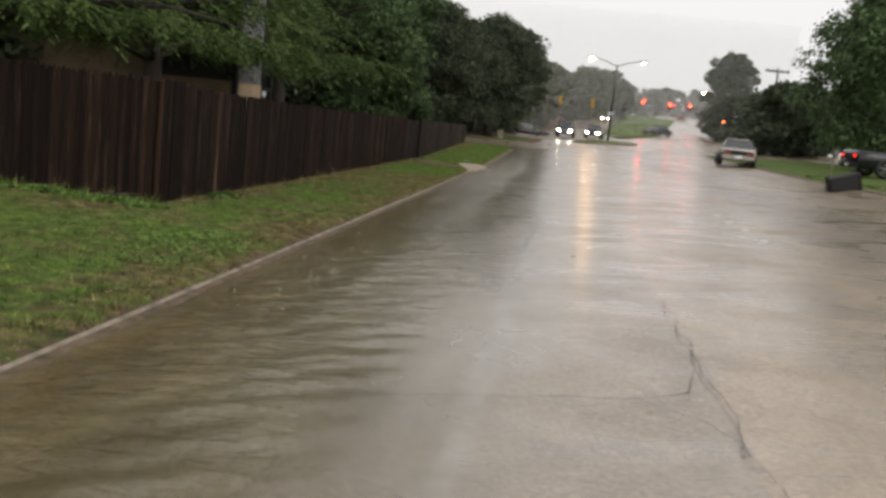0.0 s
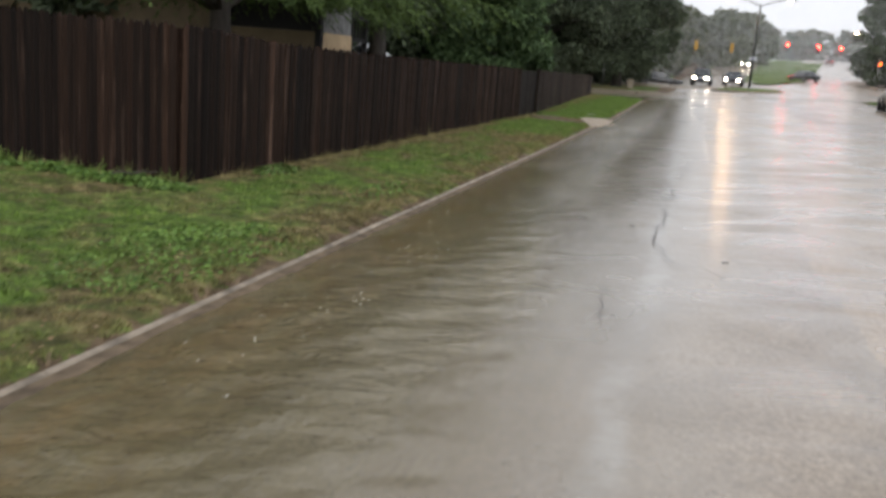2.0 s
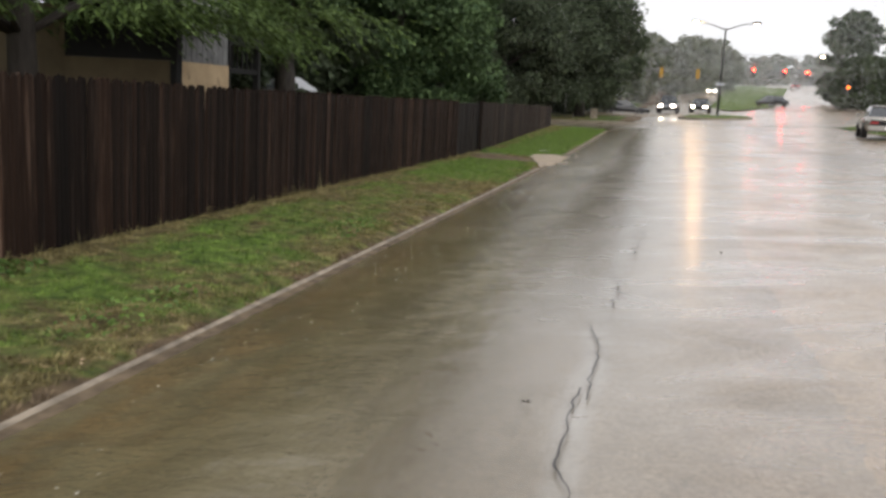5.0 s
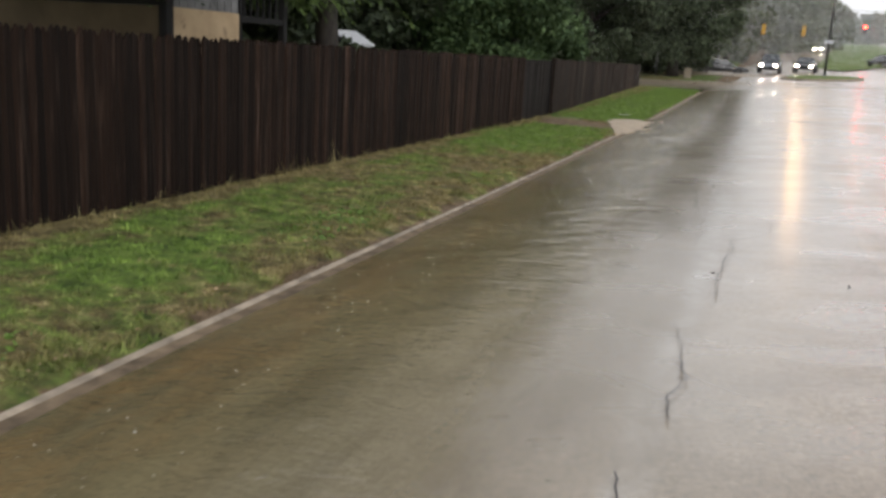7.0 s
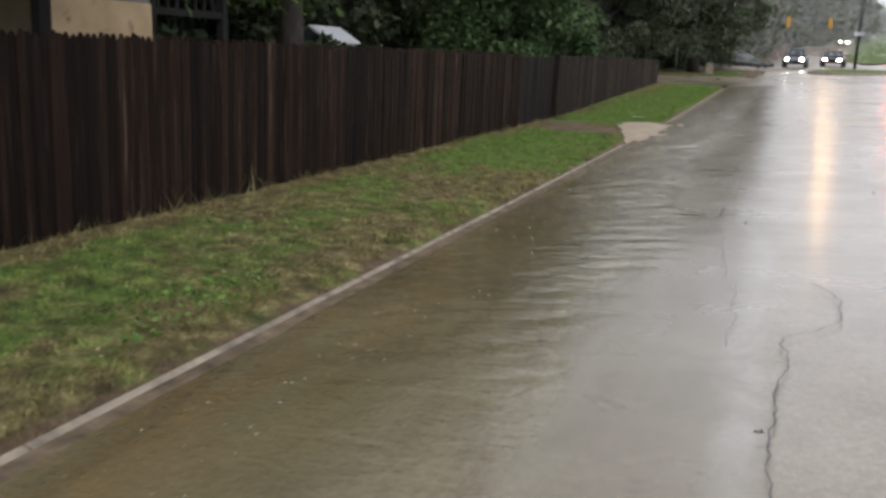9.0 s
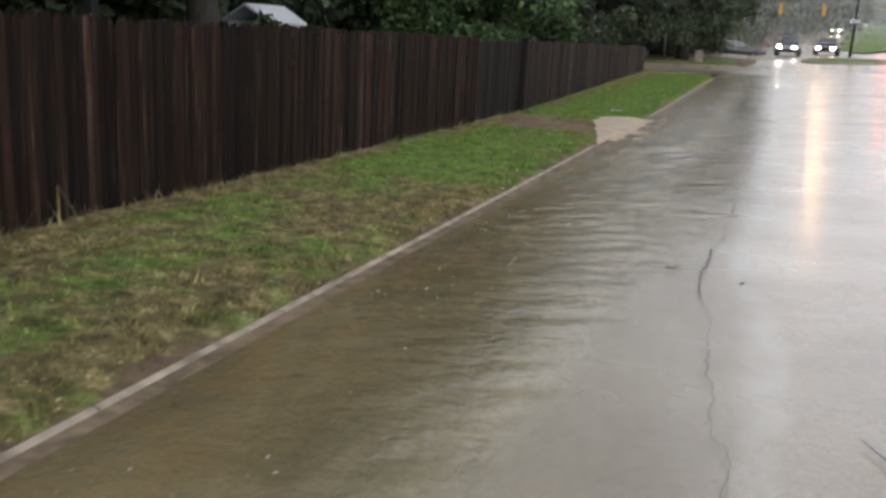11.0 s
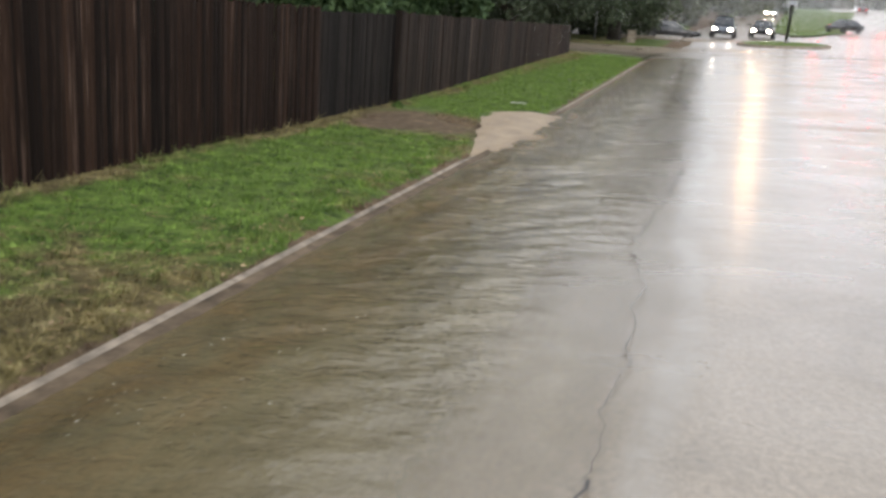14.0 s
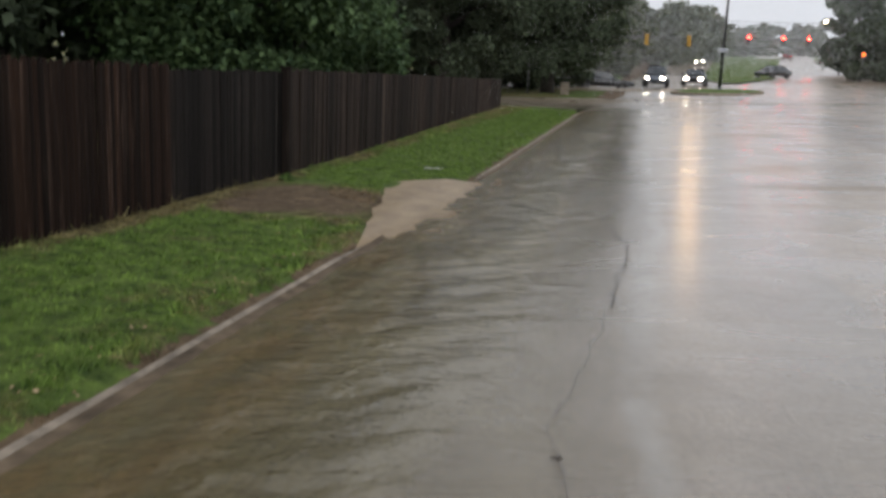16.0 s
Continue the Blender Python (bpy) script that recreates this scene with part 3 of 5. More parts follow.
gutter = sheet("gutter", [-2.775, -2.72, -2.66, -2.6, -2.52, -2.44], steps(-15, 62, 154), lambda x, y: road_z(x, y) + float(np.interp(x, (-2.775, -2.70, -2.62, -2.44), (0.050, 0.038, 0.026, 0.0))) + 0.004 * noise.noise((x * 5, y * 2, 3)), GUTTER, label="dark wet concrete gutter strip", category="gutter")
kerb("kerb_left", CURB_X, -15, 30.5, 1, "worn pale concrete kerb beside flowing water")
kerb("kerb_left_far", CURB_X, 35.7, 59.7, 1, "worn pale concrete kerb past the driveway")
kerb("kerb_right", RIGHT_X + 0.02, -15, 60, -1, "concrete kerb of the opposite side")

# driveway apron washed over with sand, and mud up to the gate
sheet("driveway_apron", lambda y: steps(apron_edge(y) + 0.1 * noise.noise((y * 1.7, 0, 0)), float(np.interp(y, (30.2, 31, 35, 35.9), (-2.5, -1.9, -1.8, -2.4))) + 0.1 * noise.noise((y * 1.1, 4, 0)), 10), steps(30.2, 35.9, 24),
      lambda x, y: road_z(max(x, -2.87), y) + 0.012 + 0.09 * max(0.0, min(1.0, (-2.5 - x) / 0.5)) * min(1.0, (y - 30.15) / 0.7, (35.95 - y) / 0.5) + 0.012 * noise.noise((x * 3, y * 3, 5)) + 0.016 * max(0.0, min(1.0, (x + 2.7) / 0.3)), SAND,
      label="sandy washed-out driveway apron", category="driveway")

# running water along the kerb
def ripples(x, y):
    """Small running waves, crests lying across the flow, dying out towards the crown."""
    k = float(np.interp(x, (-2.64, -2.3, -1.5, -0.6, 0.2), (0.15, 0.9, 0.85, 0.08, 0.0)))
    w = noise.noise((x * 1.9 + 0.5 * math.sin(y * 0.8), y * 4.3 + 1.1 * math.sin(x * 2.1), 0.0))
    w += 0.5 * noise.noise((x * 4.6, y * 9.5, 3.0))
    calm = 0.45 + 0.55 * min(1.0, max(0.0, 0.5 + 1.6 * noise.noise((x * 0.35, y * 0.22, 9.0))))
    rush = float(np.interp(y, (3, 8, 10.5, 16, 22, 26, 45, 60), (1.9, 1.9, 0.8, 0.6, 0.8, 2.0, 2.2, 1.5)))
    return 0.016 * rush * k * calm * w


sheet("water", steps(-2.70, 0.2, 50), steps(-4, 2, 24) + steps(2.05, 40, 760) + steps(40.2, 62, 110),
      lambda x, y: road_z(x, y) + max(0.006 if x < 0 else 0.002, 0.035 - 0.011 * (x + 2.64) + ripples(x, y)), WATER, label="brown rippling rain water along the kerb", category="water")
bpy.data.objects["water"].visible_shadow = False


# ---- cracks and joint in the road ----
def crack(name, pts, width, seed, label="dark meandering crack in the concrete", mat=None):
    rnd = random.Random(seed)
    fine = []
    for (x0, y0), (x1, y1) in zip(pts, pts[1:]):
        n = max(2, int(math.hypot(x1 - x0, y1 - y0) / 0.06))
        fine += [(x0 + (x1 - x0) * i / n, y0 + (y1 - y0) * i / n) for i in range(n)]
    fine.append(pts[-1])
    vs, fs = [], []
    dx, dy = pts[-1][0] - pts[0][0], pts[-1][1] - pts[0][1]
    q = math.hypot(dx, dy)
    nx, ny = -dy / q, dx / q
    for i, (x, y) in enumerate(fine):
        o = 0.05 * noise.noise((x * 2.3 + seed, y * 2.3, 0)) + 0.025 * noise.noise((x * 9, y * 9 + seed, 0))
        w = width * (0.25 + 0.9 * abs(noise.noise((x * 3, y * 3, seed))) + 0.3 * rnd.random())
        for s in (-1, 1):
            px, py = x + nx * (o + s * w), y + ny * (o + s * w)
            vs.append((px, py, road_z(px, py) + 0.024))
        if i:
            b = 2 * i - 2
            fs.append((b, b + 1, b + 3, b + 2))
    return tagged(mesh_object(name, vs, fs, mat or CRACK), label, "crack", "cracks in the street", "structure")


HAIR = "wet hairline crack in the concrete"
crack("road_crack", [(0.96, 8.61), (0.67, 8.96), (0.32, 9.2), (0.17, 9.52), (-0.02, 9.66), (-0.11, 9.98), (-0.2, 10.56), (-0.21, 11.6)], 0.007, 1)
crack("road_crack", [(-0.43, 7.9), (-0.46, 8.74)], 0.004, 2)
crack("road_crack", [(-0.17, 11.4), (-0.17, 11.94), (-0.15, 12.4), (-0.23, 12.66), (-0.28, 12.96)], 0.006, 9)
crack("road_crack", [(-0.16, 13.5), (-0.12, 14.05), (-0.17, 14.5), (-0.23, 14.95)], 0.005, 10)
crack("road_crack", [(-0.07, 15.68), (-0.04, 16.7), (0.01, 17.64), (0.13, 17.83), (0.29, 18.08), (0.31, 18.5), (0.19, 18.97)], 0.006, 3)
crack("road_crack", [(-0.29, 17.4), (-0.3, 18.6), (-0.45, 19.7)], 0.004, 4, HAIR, WETCRACK)
crack("road_crack", [(-0.45, 19.7), (-0.46, 20.4), (-0.55, 20.9)], 0.004, 11, HAIR, WETCRACK)
crack("road_crack", [(-0.55, 20.9), (-0.62, 21.5), (-0.57, 22.0), (-0.52, 22.6)], 0.008, 17)
crack("road_crack", [(-0.52, 22.6), (-0.5, 23.4), (-0.5, 25.0), (-0.66, 25.9), (-0.56, 26.8), (-0.5, 28.0)], 0.004, 16, HAIR, WETCRACK)
crack("road_crack", [(-0.95, 21.72), (-0.62, 21.6)], 0.007, 12, HAIR, WETCRACK)
crack("road_crack", [(-0.5, 28.0), (-0.40, 29.6), (-0.43, 30.3), (-0.57, 31.0), (-0.68, 31.9), (-0.5, 33.0), (-0.35, 34.3)], 0.007, 5)
crack("road_crack", [(-0.50, 37.4), (-0.82, 40.5), (-0.57, 43.2)], 0.028, 6)
crack("road_crack", [(-0.93, 4.23), (-0.48, 4.32), (-0.14, 4.37), (0.2, 4.47), (0.51, 4.49), (0.83, 4.65), (0.95, 5.15)], 0.009, 7)
crack("road_crack", [(0.6, 4.5), (0.83, 4.2), (0.99, 3.84)], 0.006, 13)
crack("road_joint", [(1.08, 5.3), (1.55, 5.44), (2.13, 5.6), (3.4, 5.9), (5.0, 6.1)], 0.007, 14, "straight joint across the road slabs", WETCRACK)
crack("road_joint", [(-0.31, 34.2), (0.49, 34.6), (1.31, 35.0), (2.1, 34.7), (5.0, 34.9), (9.0, 35.2)], 0.022, 15, "dark wet joint across the road slabs", WETCRACK)
crack("road_joint", [(1.0, -4.0), (0.99, 4.8), (1.0, 7.4)], 0.006, 8, "long joint between two road slabs")


def lane_marker(x, y):
    """A low worn ceramic road button."""
    vs, fs, n = [], [], 14
    for r, h in ((0.062, -0.01), (0.054, 0.004), (0.03, 0.010)):
        vs += [(r * 1.15 * math.cos(2 * math.pi * k / n), r * math.sin(2 * math.pi * k / n), h) for k in range(n)]
    for a in (0, 1):
        fs += [(a * n + k, a * n + (k + 1) % n, (a + 1) * n + (k + 1) % n, (a + 1) * n + k) for k in range(n)]
    fs.append(tuple(2 * n + k for k in range(n)))
    ob = mesh_object("lane_marker", vs, fs, BUTTON, smooth=True)
    ob.matrix_basis = pose(x, y, road_z(x, y) + 0.006, 0, -4, 0)
    return tagged(ob, "worn white ceramic lane button on the wet road", "road marker", "lane buttons")


for mx, my in ((3.06, 16.7), (3.02, 15.4), (3.02, 14.1), (2.98, 12.7)):
    lane_marker(mx, my)


# ---- fences ----
def picket_mesh(w, kind, seed):
    """A half-round stockade picket, or a flat board, 1.5 m tall, with a worn top."""
    rnd = random.Random(seed)
    h = 1.5
    bm = bmesh.new()
    t = 0.02 if kind == "pointed" else 0.016
    chip = rnd.uniform(-0.2, 0.2) * w
    if kind == "pointed":
        cols = [(-0.5, 0.0, h - 0.07), (-0.28, 0.8, h - 0.03), (0.0, 1.0, h), (0.28, 0.8, h - 0.03), (0.5, 0.0, h - 0.07)]
    else:
        cols = [(-0.5, 0.6, h - 0.02 * rnd.random()), (-0.3, 1.0, h), (0.0, 1.0, h - 0.004), (0.3, 1.0, h), (0.5, 0.6, h - 0.02 * rnd.random())]
    bow = rnd.uniform(-0.004, 0.004)
    rows = []
    for f in (0.0, 0.5, 1.0):
        rows.append([bm.verts.new((t * d, w * u + bow * math.sin(3.1 * f) + chip * 0.1 * f, top * f)) for u, d, top in cols])
    for a, b in zip(rows, rows[1:]):
        for i in range(4):
            bm.faces.new((a[i], a[i + 1], b[i + 1], b[i]))
    back = [bm.verts.new((-0.008, w * 0.5 * k, z)) for k, z in ((-1, 0), (1, 0), (1, cols[4][2]), (0, cols[2][2]), (-1, cols[0][2]))]
    bm.faces.new(back[::-1])
    top = rows[-1]
    bm.faces.new((top[0], top[1], top[2], back[3], back[4]))
    bm.faces.new((top[2], top[3], top[4], back[2], back[3]))
    bm.faces.new((rows[0][0], rows[1][0], rows[2][0], back[4], back[0]))
    bm.faces.new((rows[2][4], rows[1][4], rows[0][4], back[1], back[2]))
    bmesh.ops.recalc_face_normals(bm, faces=bm.faces[:])
    me = bpy.data.meshes.new("picket")
    bm.to_mesh(me)
    bm.free()
    return me


def fence(name, a, b, top, pitch, kind, mat, label, seed):
    """A run of upright pickets on rails and posts between two plan points; top gives the height of the tips along y."""
    rnd = random.Random(seed)
    run = tagged(new(name), label, "fence", "wooden fence runs")
    dx, dy = b[0] - a[0], b[1] - a[1]
    length = math.hypot(dx, dy)
    yaw = math.degrees(math.atan2(-dx, dy))
    meshes = [picket_mesh(pitch * f, kind, seed + i) for i, f in enumerate((1.26, 1.3, 1.34, 1.28, 1.26, 1.36))]
    for me in meshes:
        me.materials.append(mat)
    n = int(length / pitch)
    for i in range(n):
        f = (i + 0.5) / n
        x, y = a[0] + dx * f, a[1] + dy * f
        z = lawn_z(x, y) - 0.02
        ob = new("picket", rnd.choice(meshes))
        ob.parent = run
        h = top(y if dy > 3 else f) - z + rnd.uniform(-0.014, 0.014) + 0.02 * noise.noise((x, y * 0.7, seed))
        out = rnd.choice((0.0, 0.0, 0.004, 0.010, 0.016))
        ob.matrix_basis = pose(x, y, z, rnd.uniform(-0.5, 0.5), rnd.uniform(-0.3, 0.3), yaw + rnd.uniform(-7, 7)) @ Matrix.Translation((out, 0, 0)) @ Matrix.Diagonal((1, 1, h / 1.5, 1))
    k = max(1, round(length / 2.4))
    for i in range(k + 1):
        f = i / k
        x, y = a[0] + dx * f, a[1] + dy * f
        z = lawn_z(x, y)
        h = top(y if dy > 3 else f) - z - 0.05
        ob = part("post", boxed((-0.13, -0.045, -0.15), (-0.04, 0.045, h), 0.006), mat, run)
        ob.matrix_basis = pose(x, y, z, 0, 0, yaw)
    for frac in (0.18, 0.8):
        pts = []
        for i in range(k + 1):
            f = i / k
            x, y = a[0] + dx * f, a[1] + dy * f
            z = lawn_z(x, y)
            pts.append((x - 0.03 * dy / length, y + 0.03 * dx / length, z + frac * (top(y if dy > 3 else f) - z)))
        v, fc = tube(pts, [0.03] * len(pts), 4)
        mesh_object("rail", v, fc, mat, run)
    return run


def main_top(y):
    return float(np.interp(y, (11.4, 12.6, 14.4, 18, 33, 60), (1.88, 1.83, 1.77, 1.73, 1.70, 1.64)))


fence("wooden_fence", (-5.3, 11.45), (-5.3, 31.2), main_top, 0.074, "pointed", PICKET, "weathered dark brown picket fence along the verge", 11)
fence("wooden_gate", (-5.36, 31.28), (-5.38, 34.5), lambda y: main_top(y) - 0.05, 0.10, "flat", GATEWOOD, "nearly black wooden double gate in the fence", 21)
fence("grey_wooden_fence", (-5.36, 34.6), (-6.2, 60.4), main_top, 0.088, "flat", GREYPICKET, "greyish weathered wooden fence past the gate", 31)
fence("side_fence", (-10.4, 11.5), (-5.36, 11.42), lambda f: 2.0 - 0.12 * f, 0.074, "pointed", PICKET, "dark brown picket fence turning off the street", 41)


gate_post = thing("gate_post", -5.33, 34.53, lawn_z(-5.33, 34.53), "pale weathered wooden post at the gate", "post")
part("post", boxed((-0.06, -0.07, -0.2), (0.07, 0.07, 1.50), 0.012), GREYPICKET, gate_post)
part("cap", boxed((-0.075, -0.085, 1.50), (0.085, 0.085, 1.53), 0.008), GREYPICKET, gate_post)


# ---- trees ----
def leaf_mesh(centres, dirs, lengths, widths, rng):
    """Diamond leaves, slightly folded along the rib: verts and faces."""
    n = len(centres)
    d = dirs / (np.linalg.norm(dirs, axis=1, keepdims=True) + 1e-9)
    r = rng.normal(size=(n, 3))
    s = np.cross(d, r)
    s /= np.linalg.norm(s, axis=1, keepdims=True) + 1e-9
    L, W = lengths[:, None], widths[:, None]
    nrm = np.cross(d, s)
    v = np.empty((n, 4, 3))
    v[:, 0] = centres - d * L / 2
    v[:, 1] = centres + s * W / 2 + nrm * W * 0.15
    v[:, 2] = centres + d * L / 2
    v[:, 3] = centres - s * W / 2 + nrm * W * 0.15
    f = np.arange(n * 4).reshape(n, 4)
    return v.reshape(-1, 3).tolist(), f.tolist()


def tree(name, x, y, z, h, spread, trunk_r, base, mat, clumps, per, leaf, label, seed, style="broad", group="trees", lean=(0, 0), flat=1.0):
    """Trunk and limbs in one mesh, the crown in another: leaves in clumps about the ends of the limbs."""
    rng = np.random.default_rng(seed)
    ob = thing(name, x, y, z, label, "tree", group)
    pts = [(lean[0] * t * t + 0.12 * math.sin(3 * t + seed), lean[1] * t * t + 0.12 * math.cos(2.6 * t + seed), -0.2 + (h * 0.93) * t) for t in steps(0, 1, 8)]
    chunks = [tube(pts, [trunk_r * (1.25 if i == 0 else 1) * (1 - 0.85 * i / 8) + 0.015 for i in range(9)], 9)]
    ends = []
    for i in range(clumps):
        f = rng.uniform(0, 1)
        t = base + (0.97 - base) * f
        a = rng.uniform(0, 2 * math.pi)
        if style == "cedar":
            reach = spread * (1.05 - 0.8 * f) * rng.uniform(0.35, 1.0)
            drop = -0.10 * reach - 0.022 * reach * reach
        else:
            reach = spread * math.sqrt(max(0.02, 1 - (2 * f - 0.85) ** 2 / 1.4)) * rng.uniform(0.25, 1.0)
            drop = rng.uniform(-0.05, 0.25) * reach
        k = min(8, int(t * 8))
        p0 = Vector(pts[k])
        p3 = Vector((p0.x + math.cos(a) * reach, p0.y + math.sin(a) * reach, max(2.75 if style == "cedar" else 0.4, h * t + drop)))
        p1 = p0.lerp(p3, 0.4) + Vector((0, 0, 0.10 * reach))
        p2 = p0.lerp(p3, 0.75) + Vector((0, 0, 0.08 * reach))
        ends.append((p1, p2, p3))
        if i < 46:
            r0 = max(0.02, trunk_r * 0.32 * (1.1 - t))
            chunks.append(tube([p0, p1, p2, p3], [r0, r0 * 0.7, r0 * 0.45, 0.008], 5))
    v, f = join(chunks)
    mesh_object("trunk", v, f, BARK, ob, "dark wet bark", True)
    cs, ds = [], []
    for p1, p2, p3 in ends:
        if style == "cedar":
            # flat drooping sprays on both sides of the limb, needles along each
            per_spray = 34
            k = per // per_spray
            a, e = np.array(p1), np.array(p3)
            run = (e - a) / (np.linalg.norm(e - a) + 1e-9)
            across = np.array((-run[1], run[0], 0.0))
            u = rng.uniform(0.0, 1.0, k) ** 0.8
            sgn = rng.choice((-1.0, 1.0), k)
            way = run * rng.uniform(0.5, 1.1, k)[:, None] + across * (sgn * rng.uniform(0.25, 1.0, k))[:, None] + rng.normal(size=(k, 3)) * 0.15
            span_len = rng.uniform(0.35, 1.0, k) * (0.35 + 0.14 * spread)
            t = rng.uniform(0, 1, (k, per_spray))
            stem = (a + np.outer(u, e - a))[:, None, :] + way[:, None, :] * (t * span_len[:, None])[..., None]
            stem[..., 2] -= (0.10 + 0.45 * t * t) * span_len[:, None]
            flip = rng.choice((-1.0, 1.0), (k, per_spray))[..., None]
            d = way[:, None, :] * 0.9 + np.cross(way, (0, 0, 1))[:, None, :] * flip * 0.6 + rng.normal(size=(k, per_spray, 3)) * 0.18
            d[..., 2] -= 0.15 + 0.6 * t
            c = (stem + d * 0.04).reshape(-1, 3)
            d = d.reshape(-1, 3)
        else:
            m = rng.uniform(0.55, 1.25) * spread * 0.24
            g = rng.normal(size=(per, 3))
            g /= np.linalg.norm(g, axis=1, keepdims=True)
            c = np.array(p3) + g * m * rng.uniform(0.35, 1.0, per)[:, None] * np.array((1, 1, 0.75 * flat))
            d = g + rng.normal(size=(per, 3)) * 0.8 + np.array((0, 0, -0.4))
        cs.append(c)
        ds.append(d)
    c, d = np.concatenate(cs), np.concatenate(ds)
    n = len(c)
    ln = leaf * rng.uniform(0.6, 1.35, n)
    v, f = leaf_mesh(c, d, ln, ln * (0.22 if style == "cedar" else 0.55), rng)
    mesh_object("crown", v, f, mat, ob)
    return ob


def planted(x, y, dz=0.0):
    return (x, y, (lawn_z(x, y) if x < CURB_X else road_z(x, y)) - 0.1 + dz)


cedar = tree("cedar_tree", *planted(-8.6, 17.9), 10, 4.9, 0.22, 0.25, CEDAR, 250, 816, 0.10, "feathery light green cedar tree behind the fence", 1, "cedar")
copy_thing(cedar, pose(*planted(-10.0, 13.6), 0, 0, 140))
copy_thing(cedar, pose(*planted(-11.4, 26.2), 0, 0, 250))
tree("shade_tree", *planted(-9.2, 28.4), 10, 4.2, 0.30, 0.40, GREEN, 120, 420, 0.13, "dark-trunked broadleaf tree behind the fence", 2)
green = tree("green_tree", *planted(-9.3, 45.5), 9.5, 3.4, 0.22, 0.12, GREEN, 160, 340, 0.19, "dense green broadleaf tree behind the fence", 3)
copy_thing(green, pose(*planted(-9.7, 40.0), 0, 0, 100))
copy_thing(green, pose(*planted(-12.5, 52), 0, 0, 200))
oak = tree("live_oak", *planted(-6.3, 82, 0.0), 10.3, 5.1, 0.42, 0.16, OAK, 190, 360, 0.27, "large dark evergreen oak at the street corner", 4)
copy_thing(oak, pose(*planted(-11.5, 73), 0, 0, 130))
copy_thing(oak, pose(*planted(-18, 84), 0, 0, 220))
bush = tree("dark_bush", *planted(-9.5, 88), 4.2, 2.8, 0.08, 0.02, OAK, 60, 150, 0.32, "dark dense bush under the oaks", 14, "broad", "bushes")
for i, (bx, by) in enumerate(((-13.5, 86), (-17.5, 88), (-22, 85), (-27, 88), (-14.5, 66), (-19, 68), (-11.5, 79), (-7.0, 91), (-12.8, 28.6), (-13.4, 33.0), (-12.2, 38.0))):
    copy_thing(bush, pose(*planted(bx, by), 0, 0, 70 * i))
back = tree("backyard_tree", *planted(-17, 22), 12, 5.5, 0.35, 0.12, OAK, 130, 150, 0.38, "tall dark tree behind the house", 5)
for i, (bx, by) in enumerate(((-16, 32), (-17, 42), (-18, 55), (-17, 64))):
    copy_thing(back, pose(*planted(bx, by), 0, 0, 47 * i))

right = tree("roadside_tree", *planted(26.5, 150), 13.5, 4.6, 0.35, 0.06, OAK, 130, 110, 0.6, "pointed dark tree across the junction", 6)
mid = tree("roadside_tree", *planted(24, 92), 6.0, 4.2, 0.3, 0.06, OAK, 110, 130, 0.42, "rounded dark tree beside the street", 7)
copy_thing(mid, pose(*planted(19.5, 80), 0, 0, 80))
copy_thing(mid, pose(*planted(32, 130), 0, 0, 160))
copy_thing(mid, pose(*planted(22.5, 120), 0, 0, 200))
yard = tree("front_yard_tree", *planted(18.9, 52), 12.5, 5.2, 0.35, 0.10, GREEN, 150, 220, 0.27, "big dense green tree over the front lawn", 8)
copy_thing(yard, pose(*planted(25, 50), 0, 0, 120))
copy_thing(yard, pose(*planted(22, 66), 0, 0, 240))

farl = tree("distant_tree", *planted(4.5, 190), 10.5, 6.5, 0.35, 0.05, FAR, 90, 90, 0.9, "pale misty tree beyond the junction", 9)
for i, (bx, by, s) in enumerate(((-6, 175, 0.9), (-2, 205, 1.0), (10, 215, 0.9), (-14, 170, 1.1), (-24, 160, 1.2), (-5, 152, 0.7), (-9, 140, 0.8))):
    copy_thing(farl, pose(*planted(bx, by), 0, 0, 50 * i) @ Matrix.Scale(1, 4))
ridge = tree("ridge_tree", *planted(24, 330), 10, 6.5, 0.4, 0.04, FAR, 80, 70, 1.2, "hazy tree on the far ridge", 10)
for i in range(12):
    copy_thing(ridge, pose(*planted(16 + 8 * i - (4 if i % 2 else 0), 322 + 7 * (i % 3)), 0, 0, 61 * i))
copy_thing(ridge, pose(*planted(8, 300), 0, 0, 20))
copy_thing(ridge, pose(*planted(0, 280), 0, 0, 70))


